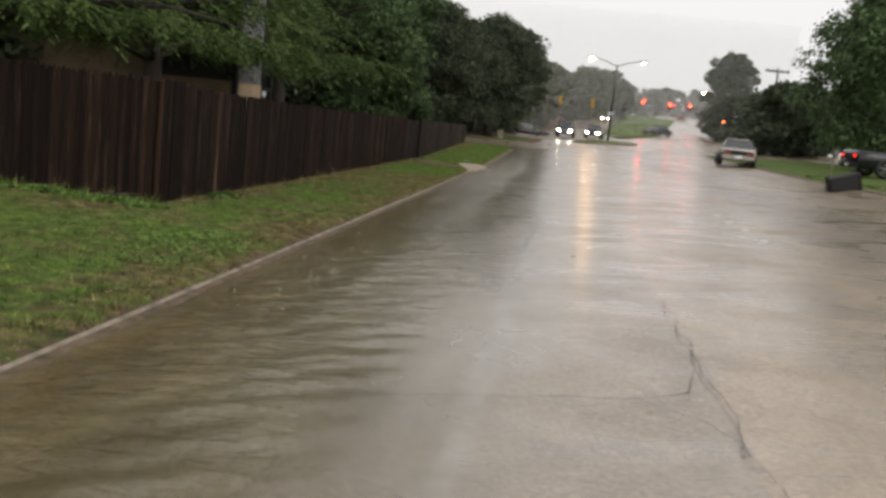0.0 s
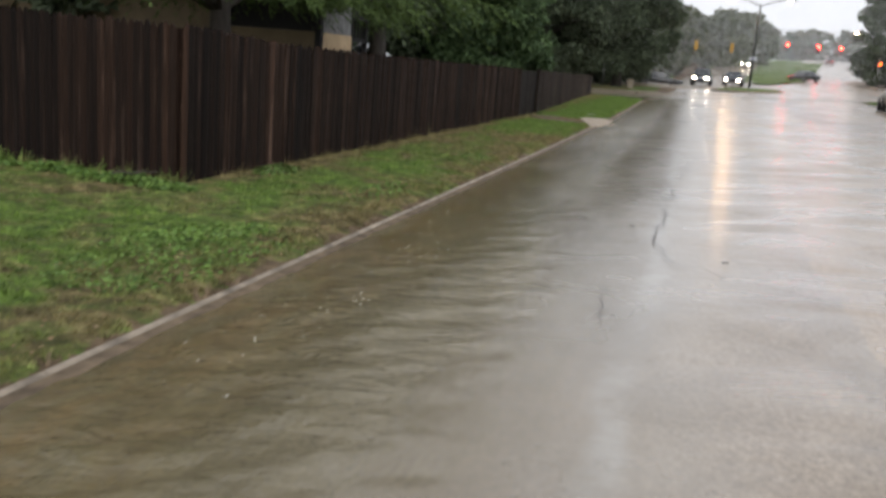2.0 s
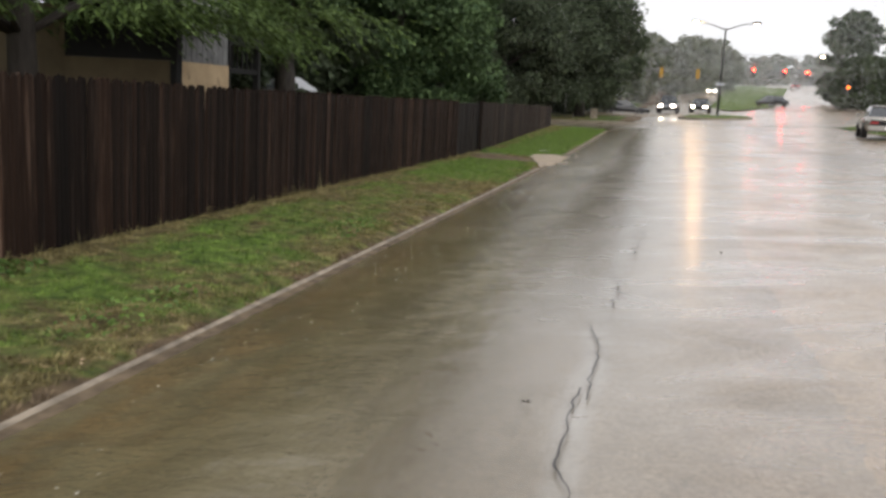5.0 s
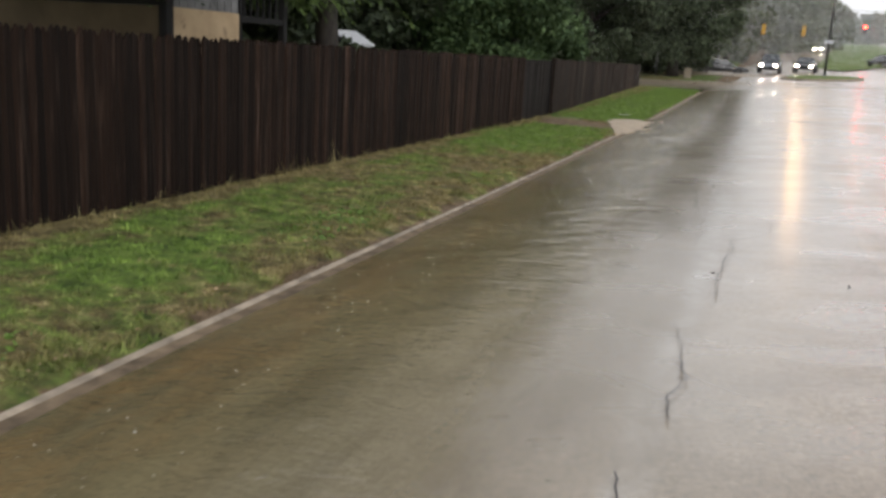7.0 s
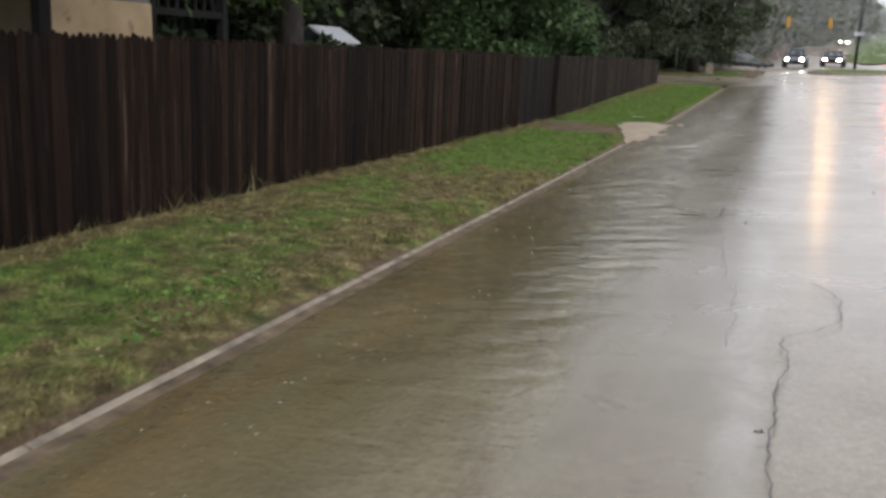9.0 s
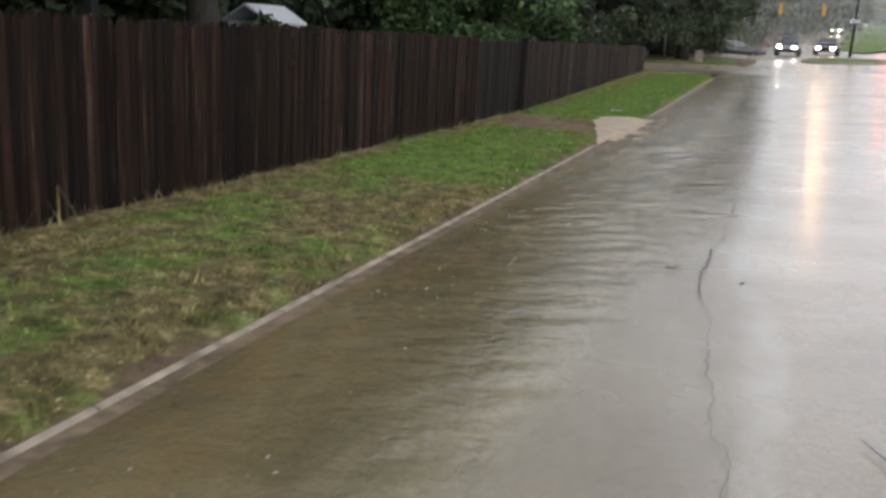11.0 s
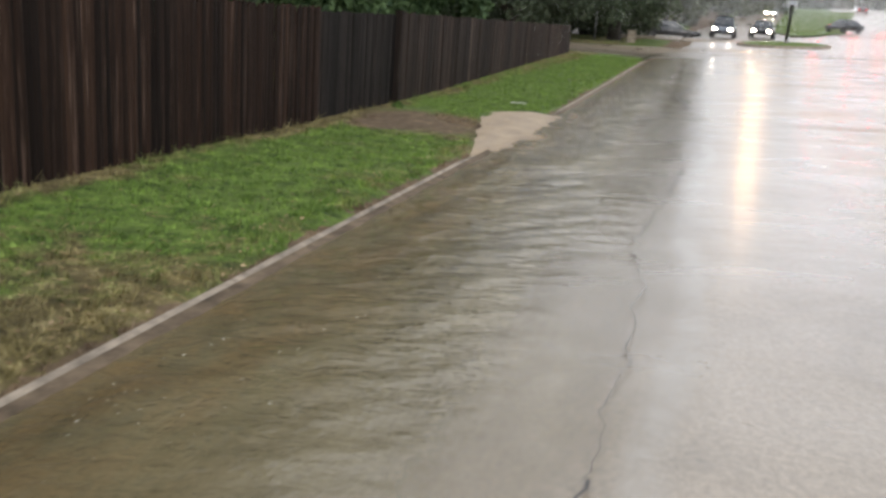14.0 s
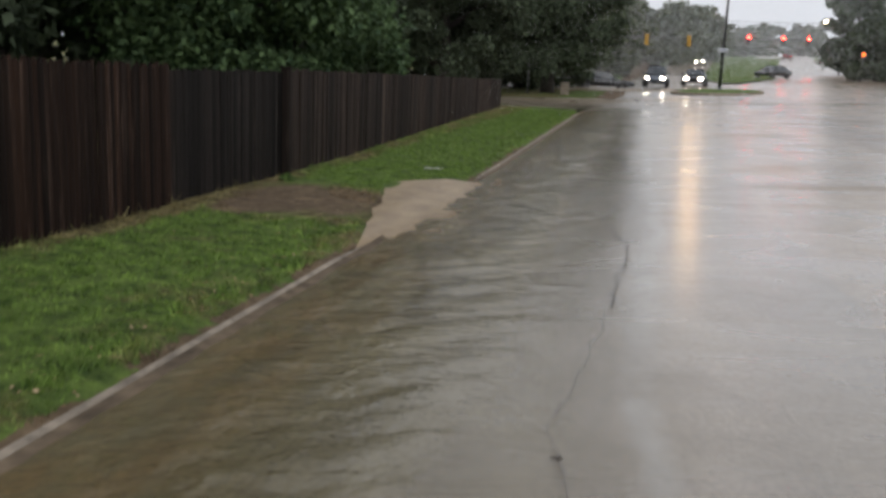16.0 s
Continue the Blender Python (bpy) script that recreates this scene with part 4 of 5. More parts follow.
# ---- house behind the fence ----
def house():
    ox, oy = -8.6, 21.4
    z0 = lawn_z(ox, oy)
    h = thing("house", ox, oy, z0, "tan and grey two-tone house wing behind the fence", "house")

    def at(name, lo, hi, mat, parent, label="", bevel=0.0):
        return part(name, boxed((lo[0] - ox, lo[1] - oy, lo[2] - z0), (hi[0] - ox, hi[1] - oy, hi[2] - z0), bevel), mat, parent, label)

    at("lower_wall", (-9.7, 20.5, z0 - 0.2), (-7.63, 22.3, 2.12), STUCCO, h, "water-stained tan stucco", 0.01)
    up = at("upper_wall", (-9.68, 20.52, 2.12), (-7.65, 22.28, 5.4), SIDING, h, "grey board siding")
    for k in range(9):
        at("board", (-7.65, 20.6 + 0.186 * k, 2.14), (-7.64, 20.77 + 0.186 * k, 5.38), SIDING, up)
    # end panels carry tree shade in their colour, over stucco and siding
    at("end_wall", (-9.7, 20.475, z0), (-7.73, 20.497, 2.12), TANWALL, h, "tan wall face with tree shade in its colour")
    at("end_gable", (-9.7, 20.475, 2.124), (-7.73, 20.497, 5.4), SHINGLE_AND_SHADE, h, "board siding with tree shade in its colour")
    at("corner_board", (-7.72, 20.42, z0), (-7.60, 20.60, 5.4), SHINGLE_AND_SHADE, h, "dark corner board", 0.006)
    at("corner_board", (-7.70, 22.30, z0), (-7.62, 22.36, 5.4), SHINGLE_AND_SHADE, h, "dark corner board", 0.004)
    at("main_wall", (-16, 20.9, z0 - 0.2), (-9.75, 24.4, 3.0), TANWALL, h, "tan wall darkened in colour for shade")
    bm = bmesh.new()
    prof = [(-9.3, 2.9), (-9.3, 3.05), (-12.9, 5.2), (-16.4, 3.05), (-16.4, 2.9), (-12.9, 5.05)]
    a = [bm.verts.new((x - ox, 22.4 - oy, z - z0)) for x, z in prof]
    b = [bm.verts.new((x - ox, 24.9 - oy, z - z0)) for x, z in prof]
    bm.faces.new(a)
    bm.faces.new(b[::-1])
    for i in range(6):
        j = (i + 1) % 6
        bm.faces.new((a[j], a[i], b[i], b[j]))
    part("roof", bm, SHINGLE_AND_SHADE, h, "dark shingle roof")
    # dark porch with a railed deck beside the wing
    at("porch_beam", (-8.3, 22.4, 2.55), (-8.1, 24.75, 2.75), SHINGLE_AND_SHADE, h, "dark porch beam")
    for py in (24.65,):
        at("porch_post", (-8.26, py - 0.06, z0 - 0.1), (-8.14, py + 0.06, 2.55), SHINGLE_AND_SHADE, h)
    at("porch_rail", (-8.26, 22.4, 2.02), (-8.16, 24.65, 2.12), SHINGLE_AND_SHADE, h)
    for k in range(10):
        at("baluster", (-8.23, 22.5 + 0.21 * k, 2.12), (-8.19, 22.54 + 0.21 * k, 2.55), SHINGLE_AND_SHADE, h)


house()


def shed():
    z0 = lawn_z(-11, 34)
    s = thing("shed", -11.75, 34.6, z0, "small white gabled shed behind the trees", "shed")
    part("wall", boxed((-0.5, -0.8, -0.1), (0.5, 0.8, 1.45)), WHITE, s)
    bm = bmesh.new()
    prof = [(-0.62, 1.48), (0, 1.86), (0.62, 1.48), (0.62, 1.42), (0, 1.79), (-0.62, 1.42)]
    a = [bm.verts.new((x, -0.9, z)) for x, z in prof]
    b = [bm.verts.new((x, 0.9, z)) for x, z in prof]
    bm.faces.new(a)
    bm.faces.new(b[::-1])
    for i in range(6):
        j = (i + 1) % 6
        bm.faces.new((a[j], a[i], b[i], b[j]))
    part("roof", bm, WHITE, s, "white metal roof")


shed()


# ---- lamps, signals and poles ----
def bar(name, points, radii, mat, parent, sides=8, label=""):
    v, f = tube(points, radii, sides)
    return mesh_object(name, v, f, mat, parent, label, True)


def street_lamp():
    x, y = 4.55, 83.0
    z = road_z(x, y) + 0.12
    s = thing("street_lamp", x, y, z, "tall twin-armed street lamp, lit, on a traffic island", "street lamp")
    bar("pole", [(0, 0, -0.1), (0, 0, 3.5), (0, 0, 7.0)], [0.11, 0.09, 0.065], DARKSTEEL, s)
    bar("base", [(0, 0, -0.05), (0, 0, 0.25)], [0.2, 0.17], STEEL, s)
    for sx, reach in ((-1, 2.05), (1, 2.05)):
        bar("arm", [(0, 0, 6.85), (sx * 0.5 * reach, 0, 7.25), (sx * reach, 0, 7.45)], [0.045, 0.04, 0.035], STEEL, s)
        bm = bmesh.new()
        box(bm, (sx * reach - 0.12 + sx * 0.28 - 0.2, -0.14, 7.40), (sx * reach + 0.12 + sx * 0.28 + 0.2, 0.14, 7.56), 0.04)
        head = part("lamp_head", bm, STEEL, s)
        bm = bmesh.new()
        bmesh.ops.create_uvsphere(bm, u_segments=12, v_segments=8, radius=0.15 if sx < 0 else 0.12, matrix=Matrix.Translation((sx * reach + sx * 0.28, 0, 7.36)) @ Matrix.Diagonal((1.2, 1, 0.8, 1)))
        part("lens", bm, LAMPLIGHT if sx < 0 else LAMPLIGHT_DIM, head, "glowing warm lens", True)
    sign = part("street_sign", boxed((-0.30, -0.14, 2.5), (0.30, -0.115, 2.72), 0.01), WHITE, s, "small white street sign plate")
    for i in range(3):
        part("bar", boxed((-0.22 + 0.16 * i, -0.149, 2.57), (-0.10 + 0.16 * i, -0.141, 2.65)), SIGNBLUE, sign)


street_lamp()


def island():
    ob = tagged(new("traffic_island"), "kerbed grass traffic island round the lamp", "traffic island", kind="structure")
    def disc(k, dz, n=40):
        return [(4.4 + 2.9 * k * math.cos(2 * math.pi * i / n), 83.5 + 6.0 * k * math.sin(2 * math.pi * i / n)) for i in range(n)]
    n = 40
    lo, hi, inn = disc(1.0, 0), disc(0.985, 0), disc(0.93, 0)
    vs = [(x, y, road_z(x, y) - 0.05) for x, y in lo] + [(x, y, road_z(x, y) + 0.15) for x, y in hi] + [(x, y, road_z(x, y) + 0.16) for x, y in inn]
    fs = [(r * n + i, r * n + (i + 1) % n, (r + 1) * n + (i + 1) % n, (r + 1) * n + i) for r in (0, 1) for i in range(n)]
    mesh_object("kerb_ring", vs, fs, CURB, ob)
    vs = [(x, y, road_z(x, y) + 0.155) for x, y in inn] + [(4.4, 83.5, road_z(4.4, 83.5) + 0.25)]
    mesh_object("grass", vs, [(i, (i + 1) % n, n) for i in range(n)], LAWN, ob, smooth=True)


island()


def signal_head(parent, x, z, lit, face):
    """Three stacked lamps in a housing; face -1 looks back along the street."""
    hd = part("signal_head", boxed((x - 0.19, -0.13, z - 0.62), (x + 0.19, 0.13, z + 0.5), 0.03), YELLOW if face > 0 else DARKSTEEL, parent)
    for i, dz in enumerate((0.3, -0.06, -0.42)):
        bm = bmesh.new()
        bmesh.ops.create_uvsphere(bm, u_segments=12, v_segments=8, radius=0.135, matrix=Matrix.Translation((x, face * 0.12, z + dz)) @ Matrix.Diagonal((1, 0.45, 1, 1)))
        part("lens", bm, lit if (i == 0 and lit) else DARKSTEEL, hd, "lit red lens" if i == 0 and lit else "", True)


def signals(x, y, reach, heads, lit, face, height, label):
    z = road_z(x, y)
    s = thing("traffic_signal", x, y, z, label, "traffic signal", "traffic signals")
    bar("pole", [(0, 0, -0.1), (0, 0, height + 0.5)], [0.14, 0.11], STEEL, s)
    bar("mast_arm", [(0, 0, height), (reach / 2, 0, height + 0.12), (reach, 0, height + 0.15)], [0.09, 0.07, 0.05], STEEL, s)
    if lit:
        bar("lamp_arm", [(0, 0, height + 0.4), (0, 0, height + 2.2), (-2.2, 0, height + 2.6)], [0.09, 0.07, 0.04], STEEL, s)
        bm = bmesh.new()
        bmesh.ops.create_uvsphere(bm, u_segments=12, v_segments=8, radius=0.16, matrix=Matrix.Translation((-2.3, 0, height + 2.52)) @ Matrix.Diagonal((1.3, 1, 0.7, 1)))
        part("lamp_lens", bm, LAMPLIGHT_DIM, s, "lit street light lens", True)
    for hx in heads:
        signal_head(s, hx - x, height - 0.05, lit, face)


signals(24.5, 148, -11.6, (12.95, 17.25, 20.4), REDLIGHT, -1, 8.28 - road_z(24.5, 148) - 0.25, "mast-arm traffic signal with three red lamps lit")
signals(-4.6, 116, 9.0, (-0.2, 3.9), None, 1, 6.2 - road_z(-2.87, 116), "mast-arm traffic signal seen from behind, yellow housings")


def beacon(x, y, h):
    z = road_z(x, y)
    s = thing("crossing_signal", x, y, z, "post with a lit amber crossing signal", "signal")
    bar("post", [(0, 0, -0.1), (0, 0, h)], [0.07, 0.06], STEEL, s)
    hd = part("housing", boxed((-0.22, -0.12, h - 0.25), (0.22, 0.12, h + 0.3), 0.03), DARKSTEEL, s)
    part("lens", boxed((-0.13, -0.145, h - 0.12), (0.13, -0.122, h + 0.18), 0.008), AMBERLIGHT, hd, "glowing amber panel")


beacon(20.6, 118, 2.6)


def utility_pole(x, y, top, lean):
    z = road_z(x, y)
    s = thing("utility_pole", x, y, z, "leaning wooden utility pole with a crossarm", "utility pole")
    h = top - z
    bar("pole", [(0, 0, -0.3), (lean * 0.5, 0, h / 2), (lean, 0, h)], [0.14, 0.12, 0.09], BARK, s)
    part("crossarm", boxed((lean - 1.2, -0.06, h - 0.45), (lean + 1.2, 0.06, h - 0.3), 0.01), BARK, s)
    for i in (-1.0, -0.45, 0.45, 1.0):
        part("insulator", boxed((lean + i - 0.05, -0.05, h - 0.3), (lean + i + 0.05, 0.05, h - 0.12), 0.01), STEEL, s)


utility_pole(22.0, 96, 10.7, -0.6)
for i, dz in enumerate((0, 0.55, 1.1)):
    pts = [(-60 + 8 * k, 176 + 0.5 * k, 11.4 + dz + 0.0011 * (-60 + 8 * k - 15) ** 2 * 0.4) for k in range(19)]
    v, f = tube(pts, [0.035] * 19, 4)
    tagged(mesh_object("power_line", v, f, DARKSTEEL), "thin dark overhead power line between poles", "cable", "overhead lines", "structure")


# ---- vehicles ----
def wheel(parent, x, y, r, w):
    s = 1 if x > 0 else -1
    prof = [(r * 0.62, -w / 2), (r * 0.93, -w / 2), (r, -w / 3), (r, w / 3), (r * 0.93, w / 2), (r * 0.62, w / 2)]
    n = 20
    vs = [(x + q, y + p * math.cos(2 * math.pi * k / n), r + p * math.sin(2 * math.pi * k / n)) for p, q in prof for k in range(n)]
    fs = [(a * n + k, a * n + (k + 1) % n, ((a + 1) % 6) * n + (k + 1) % n, ((a + 1) % 6) * n + k) for a in range(6) for k in range(n)]
    ty = mesh_object("wheel", vs, fs, RUBBER, parent, "black rubber tyre", True)
    bm = bmesh.new()
    bmesh.ops.create_cone(bm, cap_ends=True, segments=16, radius1=r * 0.2, radius2=r * 0.16, depth=w, matrix=Matrix.Translation((x, y, r)) @ Matrix.Rotation(math.pi / 2, 4, "Y"))
    for k in range(5):
        a = 2 * math.pi * k / 5
        box(bm, (-w * 0.35, -r * 0.07, 0), (w * 0.4, r * 0.07, r * 0.64), 0, Matrix.Translation((x, y, r)) @ Matrix.Rotation(a, 4, "X"))
    part("rim", bm, STEEL, ty, "metal rim")


def loft(sections):
    """Sections (y, [(x, z), ...]) of equal length, mirrored in x, skinned into a closed shell."""
    bm = bmesh.new()
    rings = []
    for y, half in sections:
        ring = [bm.verts.new((x, y, z)) for x, z in half] + [bm.verts.new((-x, y, z)) for x, z in half[::-1]]
        rings.append(ring)
    m = len(rings[0])
    for a, b in zip(rings, rings[1:]):
        for i in range(m):
            j = (i + 1) % m
            bm.faces.new((a[i], a[j], b[j], b[i]))
    bm.faces.new(rings[0][::-1])
    bm.faces.new(rings[-1])
    bmesh.ops.recalc_face_normals(bm, faces=bm.faces[:])
    return bm


def car(x, y, z, turn, paint, label, style="sedan", lights=False, name="car"):
    """A car along its own y axis, nose towards +y."""
    c = thing(name, x, y, z, label, "car", "cars", turn)
    L, W = {"sedan": (4.8, 1.86), "suv": (4.7, 1.9), "pickup": (5.7, 2.0)}[style]
    w, hl = W / 2, L / 2
    belt = {"sedan": 0.92, "suv": 1.05, "pickup": 1.12}[style]
    roof = {"sedan": 1.40, "suv": 1.70, "pickup": 1.86}[style]

    def sec(yy, top, k, low=0.28):
        return (yy, [(w * k * 0.9, low), (w * k, low + 0.18), (w * k * 1.0, top * 0.72), (w * k * 0.95, top * 0.95), (w * k * 0.84, top)])
    hood = belt - (0.08 if style != "pickup" else 0.0)
    part("body", loft([sec(-hl, belt - 0.12, 0.9, 0.42), sec(-hl + 0.08, belt, 0.95, 0.34), sec(-hl * 0.6, belt + 0.02, 1.0), sec(0, belt, 1.0), sec(hl * 0.45, hood, 1.0), sec(hl - 0.25, hood - 0.14, 0.94, 0.3), sec(hl, hood - 0.28, 0.84, 0.4)]), paint, c, "", True)
    if style == "pickup":
        ys = (-0.35, -0.2, 0.95, 1.65)
    elif style == "suv":
        ys = (-hl + 0.1, -hl + 0.4, 0.45, 1.2)
    else:
        ys = (-hl + 0.55, -hl + 1.35, 0.35, 1.15)
    gl = loft([(ys[0], [(w * 0.86, belt - 0.05), (w * 0.855, belt + 0.01), (w * 0.85, belt + 0.02)]), (ys[1], [(w * 0.88, belt - 0.05), (w * 0.8, (belt + roof) / 2), (w * 0.68, roof - 0.03)]),
               (ys[2], [(w * 0.88, belt - 0.05), (w * 0.8, (belt + roof) / 2), (w * 0.68, roof - 0.03)]), (ys[3], [(w * 0.86, belt - 0.05), (w * 0.855, belt - 0.03), (w * 0.85, belt - 0.02)])])
    part("cabin_glass", gl, GLASS, c, "dark wet glass")
    part("roof", loft([(ys[1] - 0.05, [(w * 0.66, roof - 0.05), (w * 0.64, roof - 0.01), (w * 0.5, roof)]), ((ys[1] + ys[2]) / 2, [(w * 0.70, roof - 0.05), (w * 0.68, roof), (w * 0.5, roof + 0.03)]), (ys[2] + 0.05, [(w * 0.66, roof - 0.05), (w * 0.64, roof - 0.01), (w * 0.5, roof)])]), paint, c, "", True)
    r = {"sedan": 0.33, "suv": 0.36, "pickup": 0.40}[style]
    for sx in (-1, 1):
        for wy in (-hl * 0.58, hl * 0.62):
            wheel(c, sx * (w - 0.08), wy, r, 0.23)
        part("headlight", boxed((sx * w * 0.62 - 0.16, hl - 0.14, hood - 0.36), (sx * w * 0.62 + 0.16, hl + 0.012, hood - 0.2), 0.03), HEADLIGHT if lights else GLASS, c, "lit headlight" if lights else "headlight")
        part("tail_light", boxed((sx * w * 0.62 - 0.17, -hl - 0.045, belt - 0.32), (sx * w * 0.62 + 0.17, -hl + 0.1, belt - 0.18), 0.02), TAILLIGHT if style == "pickup" or lights else DIMRED, c, "red tail light")
        part("mirror", boxed((sx * (w + 0.08) - 0.09, 0.72, belt), (sx * (w + 0.08) + 0.09, 0.84, belt + 0.14), 0.03), paint, c)
    part("bumper", boxed((-w * 0.88, -hl - 0.07, 0.34), (w * 0.88, -hl + 0.1, 0.56), 0.05), paint, c)
    part("tail_panel", boxed((-w * 0.80, -hl - 0.03, belt - 0.36), (w * 0.80, -hl + 0.05, belt - 0.13), 0.01), PLASTIC, c, "black panel between the tail lights")
    part("plate", boxed((-0.16, -hl - 0.085, 0.40), (0.16, -hl - 0.068, 0.52)), WHITE, c, "plain pale plate")
    part("front_bumper", boxed((-w * 0.8, hl - 0.1, 0.34), (w * 0.8, hl + 0.05, 0.54), 0.05), PLASTIC, c)
    return c


car(9.75, 50.6, road_z(9.75, 50.6) + 0.02, -7, SILVER, "silver coupe parked along the far kerb", "sedan")
car(15.9, 42.5, road_z(15.9, 42.5) + 0.15, -84, BLACKPAINT, "black pickup truck parked in a driveway", "pickup", False, "pickup_truck")
car(-3.4, 96, road_z(-2.8, 96) + 0.03, -84, BLACKPAINT, "dark car crossing at the junction", "sedan")
car(0.8, 98, road_z(0.8, 98) + 0.03, 176, GREYPAINT, "oncoming car with headlights on", "suv", True)
car(3.9, 99.5, road_z(3.9, 99.5) + 0.03, 174, BLACKPAINT, "oncoming dark car with headlights on", "sedan", True)
car(13.6, 127, road_z(13.6, 127) + 0.07, 140, BLACKPAINT, "low black car turning at the junction", "sedan")
car(9.6, 190, road_z(9.6, 190) + 0.06, 172, WHITE, "distant oncoming car with headlights on", "sedan", True)
car(30.2, 232, road_z(30.2, 232) + 0.07, -6, REDPAINT, "distant red car driving up the hill", "sedan", True)


# ---- tipped bin, mailbox, post, box ----
def bin_thing():
    x, y = 8.98, 29.2
    b = thing("wheelie_bin", x, y, road_z(x, y) + 0.34, "black plastic wheelie bin lying tipped over", "bin", "", 0)
    b.matrix_basis = pose(x, y, road_z(x, y) + 0.31, 0, 76, 6) @ Matrix.Scale(0.82, 4)
    bm = bmesh.new()
    rings = []
    for z, a, c in ((-0.55, 0.24, 0.26), (-0.50, 0.26, 0.28), (0.45, 0.33, 0.36), (0.47, 0.36, 0.39), (0.52, 0.36, 0.39)):
        rings.append([bm.verts.new((sx * a * kx, sy * c * ky, z)) for sx, sy, kx, ky in ((1, 1, 1, 0.85), (1, 1, 0.85, 1), (-1, 1, 0.85, 1), (-1, 1, 1, 0.85), (-1, -1, 1, 0.85), (-1, -1, 0.85, 1), (1, -1, 0.85, 1), (1, -1, 1, 0.85))])
    for p, q in zip(rings, rings[1:]):
        for i in range(8):
            bm.faces.new((p[i], p[(i + 1) % 8], q[(i + 1) % 8], q[i]))
    bm.faces.new(rings[0][::-1])
    bmesh.ops.recalc_face_normals(bm, faces=bm.faces[:])
    part("body", bm, PLASTIC, b)
    lid = part("lid", boxed((-0.36, -0.40, 0.0), (0.36, 0.40, 0.05), 0.02), PLASTIC, b, "hinged black lid, ajar")
    lid.matrix_basis = pose(0, 0.0, 0.545, 6, 0, 0)
    part("handle", boxed((-0.25, 0.40, 0.44), (0.25, 0.47, 0.49), 0.015), PLASTIC, b)
    for s in (-1, 1):
        v, f = tube([(s * 0.24, 0.28, -0.46), (s * 0.30, 0.28, -0.46)], [0.12, 0.12], 14)
        mesh_object("wheel", v, f, RUBBER, b)


bin_thing()


def mailbox():
    x, y = 12.5, 42.5
    m = thing("mailbox", x, y, road_z(x, y) + 0.1, "small dark mailbox on a pale post", "mailbox")
    part("post", boxed((-0.035, -0.035, -0.2), (0.035, 0.035, 0.95), 0.008), CURB, m)
    part("box", boxed((-0.12, -0.28, 0.95), (0.12, 0.28, 1.2), 0.05), DARKSTEEL, m)
    part("door", boxed((-0.11, -0.295, 0.965), (0.11, -0.282, 1.185), 0.004), STEEL, m)


mailbox()


def sign_post():
    x, y = -7.2, 78.0
    s = thing("sign_post", x, y, road_z(-2.87, y) + 0.1, "thin grey metal sign post on the grass", "sign post")
    bar("post", [(0, 0, -0.1), (0, 0, 1.9)], [0.035, 0.035], STEEL, s, 6)
    part("plate", boxed((-0.02, -0.16, 1.5), (-0.005, 0.16, 1.95), 0.003), STEEL, s)


sign_post()


def utility_box():
    x, y = -5.0, 79.0
    s = thing("utility_cabinet", x, y, road_z(-2.87, y) + 0.1, "small pale utility cabinet beside the oak", "cabinet")
    part("body", boxed((-0.26, -0.22, -0.05), (0.26, 0.22, 0.72), 0.04), CURB, s)
    part("lid", boxed((-0.29, -0.25, 0.72), (0.29, 0.25, 0.79), 0.03), CURB, s)


utility_box()


# ---- grass, weeds and litter ----
def blades(name, spots, low, high, wide, seed, mat, label):
    """Single bent blades on the lawn: one mesh."""
    rng = np.random.default_rng(seed)
    n = len(spots)
    z = np.array([lawn_z(x, y) for x, y in spots])
    p = np.column_stack([spots, z - 0.005])
    a = rng.uniform(0, 2 * np.pi, n)
    h = rng.uniform(low, high, n)
    h = h * np.array([0.75 + 0.9 * max(-0.4, noise.noise((x * 5.0, y * 5.0, 11.0))) for x, y in spots])
    w = wide * rng.uniform(0.6, 1.4, n)
    side = np.column_stack([np.cos(a), np.sin(a), np.zeros(n)]) * w[:, None] / 2
    b = rng.uniform(0, 2 * np.pi, n)
    tip = np.column_stack([np.cos(b) * h * 0.6, np.sin(b) * h * 0.6, h])
    v = np.empty((n, 3, 3))
    v[:, 0], v[:, 1], v[:, 2] = p - side, p + side, p + tip
    ob = mesh_object(name, v.reshape(-1, 3).tolist(), np.arange(3 * n).reshape(n, 3).tolist(), mat)
    return tagged(ob, label, "grass", kind="stuff")


def scatter(n, x0, x1, y0, y1, seed, keep=lambda x, y: True):
    rng = np.random.default_rng(seed)
    pts = np.column_stack([rng.uniform(x0, x1, n), rng.uniform(y0, y1, n)])
    return np.array([q for q in pts if keep(q[0], q[1])])


def not_track(x, y):
    bare = ((x + 4.35) / 1.5) ** 2 + ((y - 32.5) / 1.45) ** 2 + 1.6 * noise.noise((x * 0.9, y * 0.9, 3)) < 0.8
    return not bare and not (30.2 < y < 35.8 and x > apron_edge(y) - 0.05) and x < -2.90 + 0.09 * noise.noise((x, y * 2.2, 1))


blades("grass", scatter(75000, -5.3, -2.85, 2.5, 22, 1, not_track), 0.016, 0.05, 0.013, 2, BLADE, "short wet verge grass, green and dry mixed")
blades("grass", scatter(60000, -5.3, -2.85, 22, 38, 3, not_track), 0.016, 0.052, 0.014, 4, BLADE, "lush green and straw-coloured verge grass")
blades("grass", scatter(36000, -5.9, -2.85, 38, 60, 5, not_track), 0.03, 0.07, 0.02, 6, BLADE, "bright green wet verge grass")
blades("grass", scatter(50000, -10.4, -5.3, 3.5, 11.4, 7), 0.016, 0.048, 0.014, 8, BLADE, "green wet lawn at the corner")
